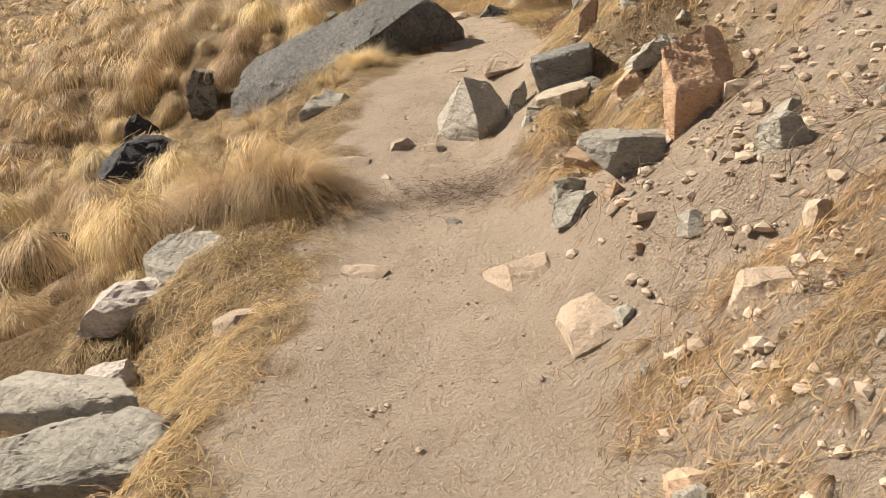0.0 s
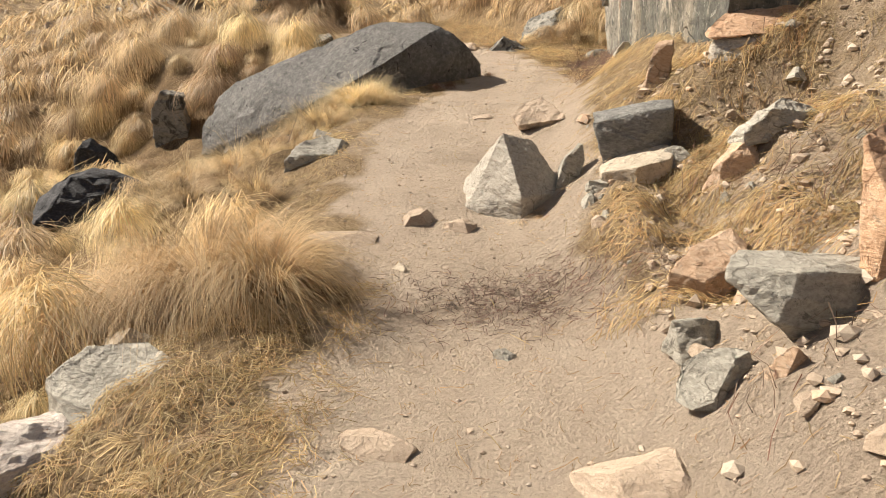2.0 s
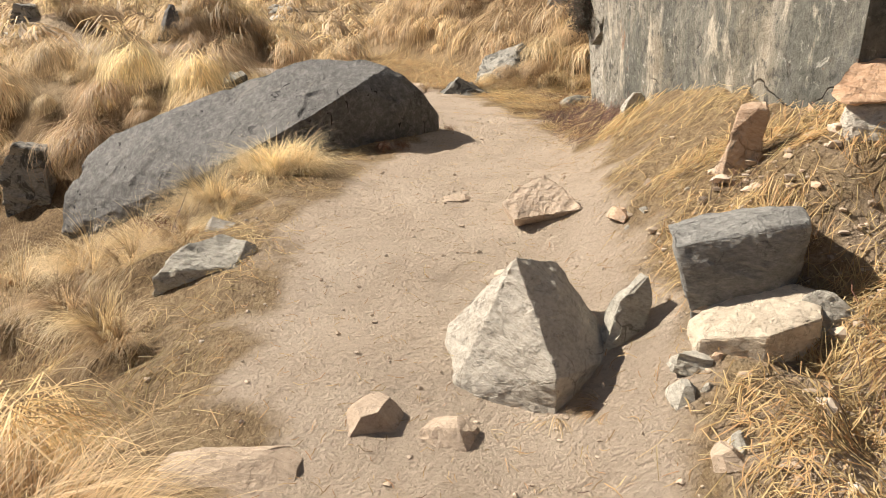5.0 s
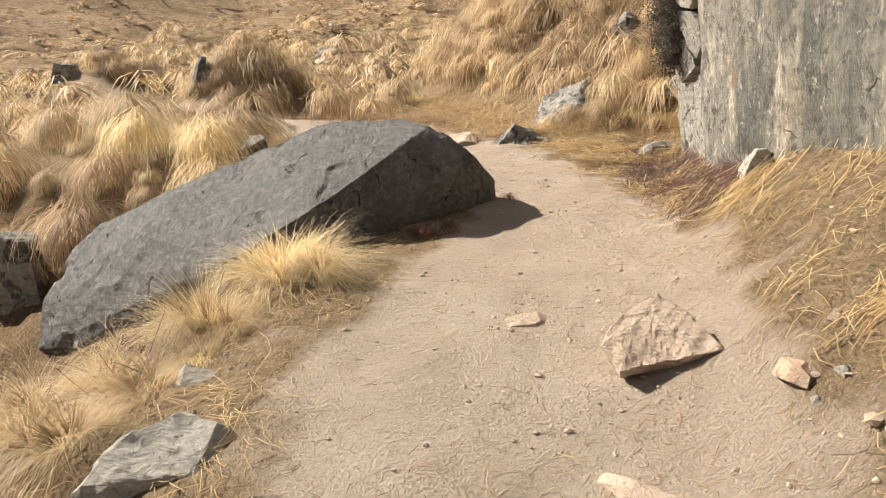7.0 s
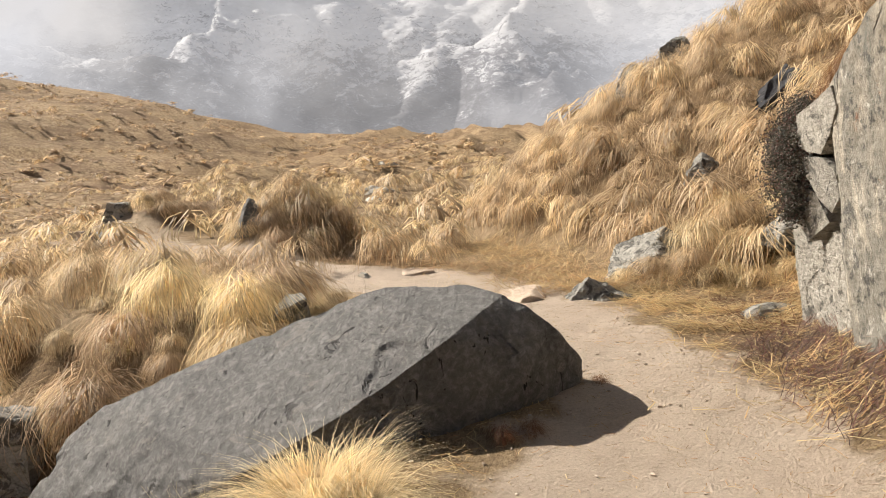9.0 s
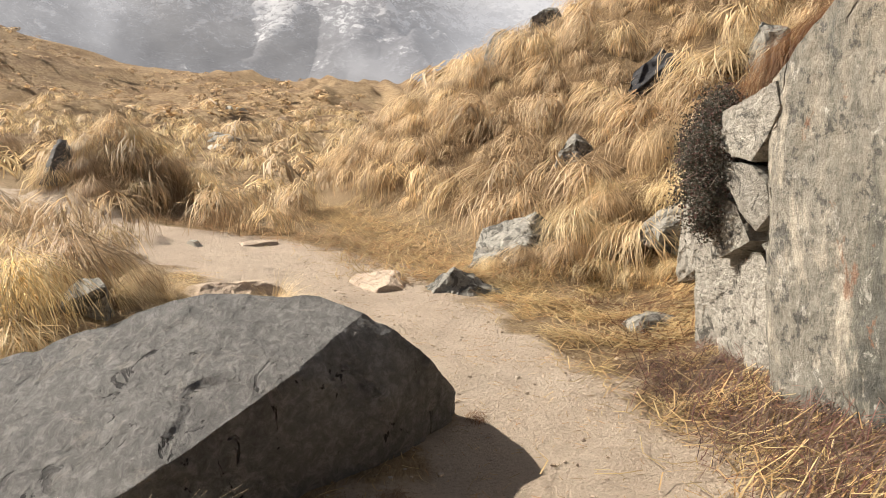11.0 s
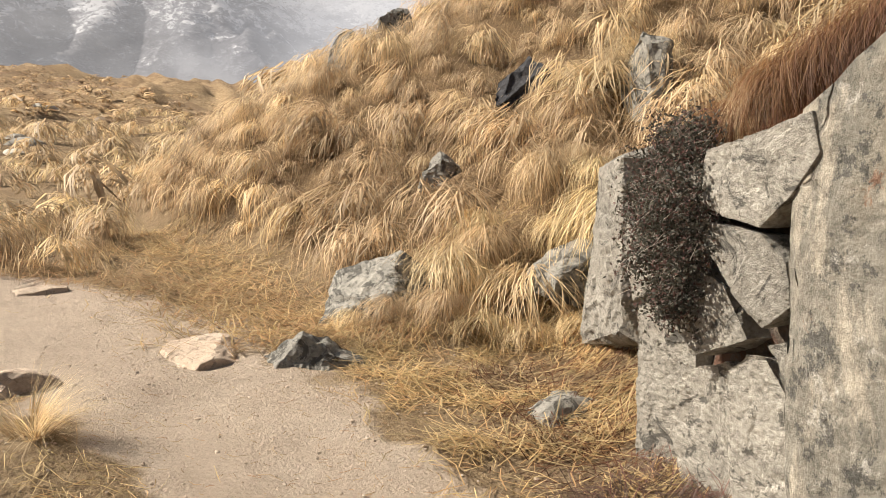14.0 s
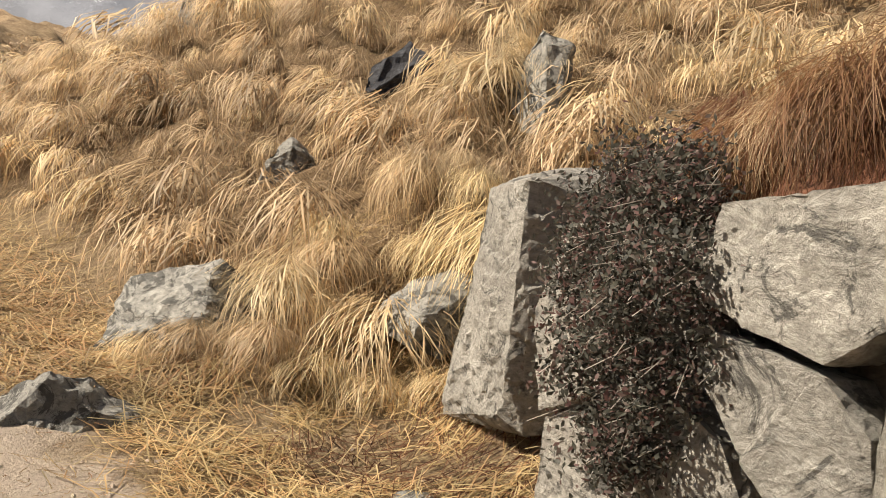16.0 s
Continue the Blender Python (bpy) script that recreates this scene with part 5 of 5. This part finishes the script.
def pebbles(name, count, box, keep, least, most, material, label, seed):
    """Small angular stones, joined into one spread."""
    rng = np.random.RandomState(seed)
    bm = bmesh.new()
    bmesh.ops.create_icosphere(bm, subdivisions=1, radius=1)
    ball = np.array([v.co for v in bm.verts])
    tri = np.array([[v.index for v in f.verts] for f in bm.faces])
    bm.free()
    x, y = rng.uniform(box[0], box[1], count), rng.uniform(box[2], box[3], count)
    ok = rng.uniform(0, 1, count) < keep(x, y)
    x, y = x[ok], y[ok]
    n = len(x)
    r = least + (most - least) * rng.uniform(0, 1, n) ** 8
    shape = ball[None] * rng.uniform(0.6, 1.25, (n, len(ball), 1)) * (r[:, None] * np.array([1, 1, 1]))[:, None, :]
    shape *= rng.uniform(0.65, 1.2, (n, 1, 3)) * np.array([1, 1, 0.65])
    v = shape + np.stack([x, y, height(x, y) + r * 0.22], -1)[:, None, :]
    f = tri[None] + (np.arange(n) * len(ball))[:, None, None]
    me = bpy.data.meshes.new(name)
    me.from_pydata(v.reshape(-1, 3).tolist(), [], f.reshape(-1, 3).tolist())
    me.materials.append(material)
    return tagged(new(name, me), label, "pebbles", kind="stuff")


def gravel_material():
    n = Nodes("gravel")
    own = n.add("ShaderNodeNewGeometry").outputs["Random Per Island"]
    col = n.ramp(own, (0.0, (0.22, 0.165, 0.12)), (0.3, (0.40, 0.31, 0.23)), (0.6, (0.49, 0.39, 0.295)), (0.8, (0.40, 0.34, 0.28)), (0.95, (0.60, 0.50, 0.40)), (1.0, (0.55, 0.38, 0.26)))
    fine = n.noise(n.world_place(), 90, 4, 0.7)
    col = n.mix(0.35, col, n.ramp(fine, (0.3, (0.36, 0.28, 0.20)), (0.7, (0.70, 0.60, 0.48))))
    return n.finish(col, 0.92, n.bump(fine, 0.5, 0.004), 0.2)


GRAVEL = gravel_material()
pebbles("gravel", 13000, (-1.6, 1.6, 0.8, 14.5), lambda x, y: 0.35 + 0.65 * smooth(-0.3, 0.5, waves(x, y, 0.7, 41)), 0.002, 0.015, GRAVEL, "fine beige gravel strewn on the footpath", 51)
pebbles("gravel", 8500, (0.5, 2.6, 0.9, 7.4), lambda x, y: smooth(0.0, 0.4, x - bank_foot(y)) * (0.3 + 0.7 * smooth(-0.3, 0.4, waves(x, y, 0.6, 43))), 0.004, 0.034, GRAVEL, "crumbling gravel and stones on the bank", 52)
pebbles("soil_clods", 6000, (0.5, 2.6, 1.2, 7.0), lambda x, y: smooth(0.05, 0.4, x - bank_foot(y)) * (0.2 + 0.8 * smooth(-0.2, 0.4, waves(x, y, 0.5, 45))), 0.006, 0.05, GRAVEL, "crumbled beige soil clods on the bank", 53)
CHIPS = [facet_mesh("stone", (0.13, 0.11, 0.09), 400 + k, m, 10, 2, 0.012, 0.22, (), 0.1) for k, m in enumerate((DUSTY, GREY, PEACH, DUSTY, DUSTY, GREY))]
crng = random.Random(77)
for _ in range(105):
    y = crng.uniform(1.6, 7.4)
    x = float(bank_foot(y)) + 0.12 + crng.random() ** 1.3 * 1.3
    k, s = crng.randrange(6), 0.22 + 0.95 * crng.random() ** 3
    ob = new("stone", CHIPS[k])
    ob.matrix_world = pose(x, y, ground_at(x, y) + 0.012 * s, crng.uniform(-25, 25), crng.uniform(-25, 25), crng.uniform(0, 360)) @ Matrix.Diagonal((s, s, s, 1))
    tagged(ob, ("small pale stone", "small grey stone", "small peach stone", "small pale stone", "small white stone", "small grey stone")[k] + " lying on the crumbling bank", "stone", "loose stones")


for _ in range(28):
    x, y = crng.uniform(-15, -10.5), crng.uniform(19.5, 23)
    ob, s = new("stone", CHIPS[crng.choice((0, 1, 3, 4))]), crng.uniform(1.8, 4.5)
    ob.matrix_world = pose(x, y, ground_at(x, y) + 0.02 * s, 0, 0, crng.uniform(0, 360)) @ Matrix.Diagonal((s * 1.4, s, s * 0.7, 1))
    tagged(ob, "pale stone in the valley stream bed", "stone", "stream stones")


for k in range(20):
    y = 33 + 2.1 * k
    x = -0.172 * y + crng.uniform(-0.9, 0.9)
    ob, s = new("stone", CHIPS[crng.choice((1, 5))]), crng.uniform(3.5, 7)
    ob.matrix_world = pose(x, y, ground_at(x, y) + 0.02 * s, 0, 0, crng.uniform(0, 360)) @ Matrix.Diagonal((s * 1.5, s, s * 0.6, 1))
    tagged(ob, "grey stone in a dry gully across the grassland", "stone", "gully stones")


# ---- dark shrub on the outcrop ----
def build_shrub():
    rng = np.random.RandomState(61)
    shrub = new("shrub")
    shrub.matrix_world = pose(1.0, 10.94, 1.64)
    tagged(shrub, "dark leafy shrub hanging down the rock outcrop", "shrub")
    v, f, tip = [], [], []
    n = 15000
    s = rng.uniform(0, 1, n)
    zc = 0.34 - 0.68 * s
    half = np.interp(s, [0, 0.25, 0.6, 0.85, 1], [0.18, 0.28, 0.24, 0.15, 0.05])
    yc = np.interp(s, [0, 0.5, 1], [0.10, 0.0, -0.10]) + rng.uniform(-1, 1, n) * half
    xc = np.interp(s, [0, 0.3, 0.6, 1], [0.10, -0.03, -0.02, 0.04]) + rng.normal(0, 0.045, n) + 0.35 * np.maximum(yc, 0) + 0.05 * np.sin(yc * 19) * np.cos(zc * 17)
    sprig = rng.randint(0, 300, n)
    near = np.stack([xc, yc, zc], -1)[:300][sprig]
    c = near + rng.normal(0, 1, (n, 3)) * np.array([0.026, 0.03, 0.034]) + np.array([-0.02, 0, -0.03]) * rng.uniform(0, 1, (n, 1))
    a, b = rng.normal(size=(n, 3)), rng.normal(size=(n, 3))
    a /= np.linalg.norm(a, axis=1)[:, None]
    b -= (a * b).sum(1)[:, None] * a
    b /= np.linalg.norm(b, axis=1)[:, None]
    ln, w = rng.uniform(0.006, 0.013, n)[:, None], rng.uniform(0.003, 0.006, n)[:, None]
    leaf = np.concatenate([c - a * ln, c - b * w + a * ln * 0.2, c + a * ln, c + b * w + a * ln * 0.2])
    i = np.arange(n)
    me = fill_mesh("leaves", leaf, np.stack([i, i + n, i + 2 * n, i + 3 * n], -1), np.repeat([0.2, 0.6, 1.0, 0.6], n), SHRUB)
    leaves = tagged(new("leaves", me), kind="stuff")
    leaves.parent = shrub
    m = 260
    j = rng.randint(0, n, m)
    root = c[j] + np.array([0.04, 0, 0.05]) * rng.uniform(0.3, 1, m)[:, None]
    end = c[j] + rng.normal(0, 0.022, (m, 3)) + np.array([-0.03, 0, 0])
    side = np.array([0.0, 0.0016, 0.0006])
    i = np.arange(m)
    me = fill_mesh("twig_mass", np.concatenate([root - side, root + side, end + side * 0.5, end - side * 0.5]), np.stack([i, i + m, i + 2 * m, i + 3 * m], -1), np.repeat([0, 0, 1.0, 1.0], m), STEM)
    twigs = tagged(new("twig_mass", me), kind="stuff")
    twigs.parent = shrub


build_shrub()


# ---- distance: snowy mountain and mist ----
def mountain_material():
    n = Nodes("snowy_mountain")
    at = n.world_place()
    big = n.noise(at, 0.011, 9, 0.7, (1, 1, 1.6), 0.8)
    fine = n.noise(at, 0.05, 8, 0.78, (1, 1, 1.8), 0.5)
    f = n.maths("ADD", n.maths("MULTIPLY", big, 0.45), n.maths("MULTIPLY", fine, 0.55))
    h = n.add("ShaderNodeSeparateXYZ")
    n.put(h.inputs[0], at)
    f = n.maths("ADD", f, n.maths("MULTIPLY", n.maths("SUBTRACT", h.outputs["Z"], 190.0), 0.0007))
    col = n.ramp(f, (0.44, (0.15, 0.15, 0.165)), (0.515, (0.30, 0.30, 0.33)), (0.55, (0.84, 0.85, 0.88)), (0.7, (0.88, 0.89, 0.9)))
    return n.finish(col, 0.9, n.bump(f, 1.0, 30.0), 0.2)


def build_mountain():
    xs, ys = np.linspace(-1900, 1500, 230), np.linspace(1000, 2500, 170)
    X, Y = np.meshgrid(xs, ys)
    Z = np.zeros_like(X)
    for k in range(X.shape[0]):
        for m in range(X.shape[1]):
            p = Vector((X[k, m] * 0.0026, Y[k, m] * 0.0032, 4.2))
            Z[k, m] = noise.ridged_multi_fractal(p, 0.9, 2.1, 6, 1.0, 2.0)
    Z = (Y - 1250) * 0.78 + (Z - 0.9) * 95 - 10
    Z += np.interp(X, [-1700, -900, -420, -150, 300, 900, 1500], [330, 230, 40, -10, 20, 160, 300])
    nx, ny = len(xs), len(ys)
    i = (np.arange(ny - 1)[:, None] * nx + np.arange(nx - 1)).ravel()
    ob = mesh_object("mountain", np.stack([X, Y, Z], -1).reshape(-1, 3).tolist(), np.stack([i, i + 1, i + nx + 1, i + nx], -1).tolist(), mountain_material(), None, True)
    tagged(ob, "snow-streaked rocky mountain face behind drifting mist", "mountain", kind="structure")


build_mountain()


def build_mist():
    n = Nodes("glowing_mist_sheet")
    at = n.world_place()
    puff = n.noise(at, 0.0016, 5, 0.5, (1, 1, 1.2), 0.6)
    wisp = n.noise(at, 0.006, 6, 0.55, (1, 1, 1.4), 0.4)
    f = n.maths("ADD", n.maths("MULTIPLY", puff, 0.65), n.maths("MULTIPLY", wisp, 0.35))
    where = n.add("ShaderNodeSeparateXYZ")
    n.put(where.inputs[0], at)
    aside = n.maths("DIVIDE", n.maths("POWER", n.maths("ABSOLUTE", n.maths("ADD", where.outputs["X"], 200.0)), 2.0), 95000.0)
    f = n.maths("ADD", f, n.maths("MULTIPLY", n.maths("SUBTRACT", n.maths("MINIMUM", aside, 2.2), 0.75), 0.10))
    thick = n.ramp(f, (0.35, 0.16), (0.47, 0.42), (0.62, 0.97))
    # emission stands in for daylight on the mist and for haze over the mountain
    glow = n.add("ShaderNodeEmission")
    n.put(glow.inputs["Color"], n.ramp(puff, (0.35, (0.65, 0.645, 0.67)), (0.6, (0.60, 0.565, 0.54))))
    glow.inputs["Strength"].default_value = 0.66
    clear = n.add("ShaderNodeBsdfTransparent")
    m = n.add("ShaderNodeMixShader")
    n.put(m.inputs[0], thick)
    n.tree.links.new(clear.outputs[0], m.inputs[1])
    n.tree.links.new(glow.outputs[0], m.inputs[2])
    n.tree.links.new(m.outputs[0], n.out.inputs["Surface"])
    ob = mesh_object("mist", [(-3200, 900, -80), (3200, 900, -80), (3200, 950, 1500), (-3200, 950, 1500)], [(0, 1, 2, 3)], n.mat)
    ob.visible_shadow = False
    tagged(ob, "self-lit sheet of grey mist and haze before the mountain", "mist", kind="structure")


build_mist()
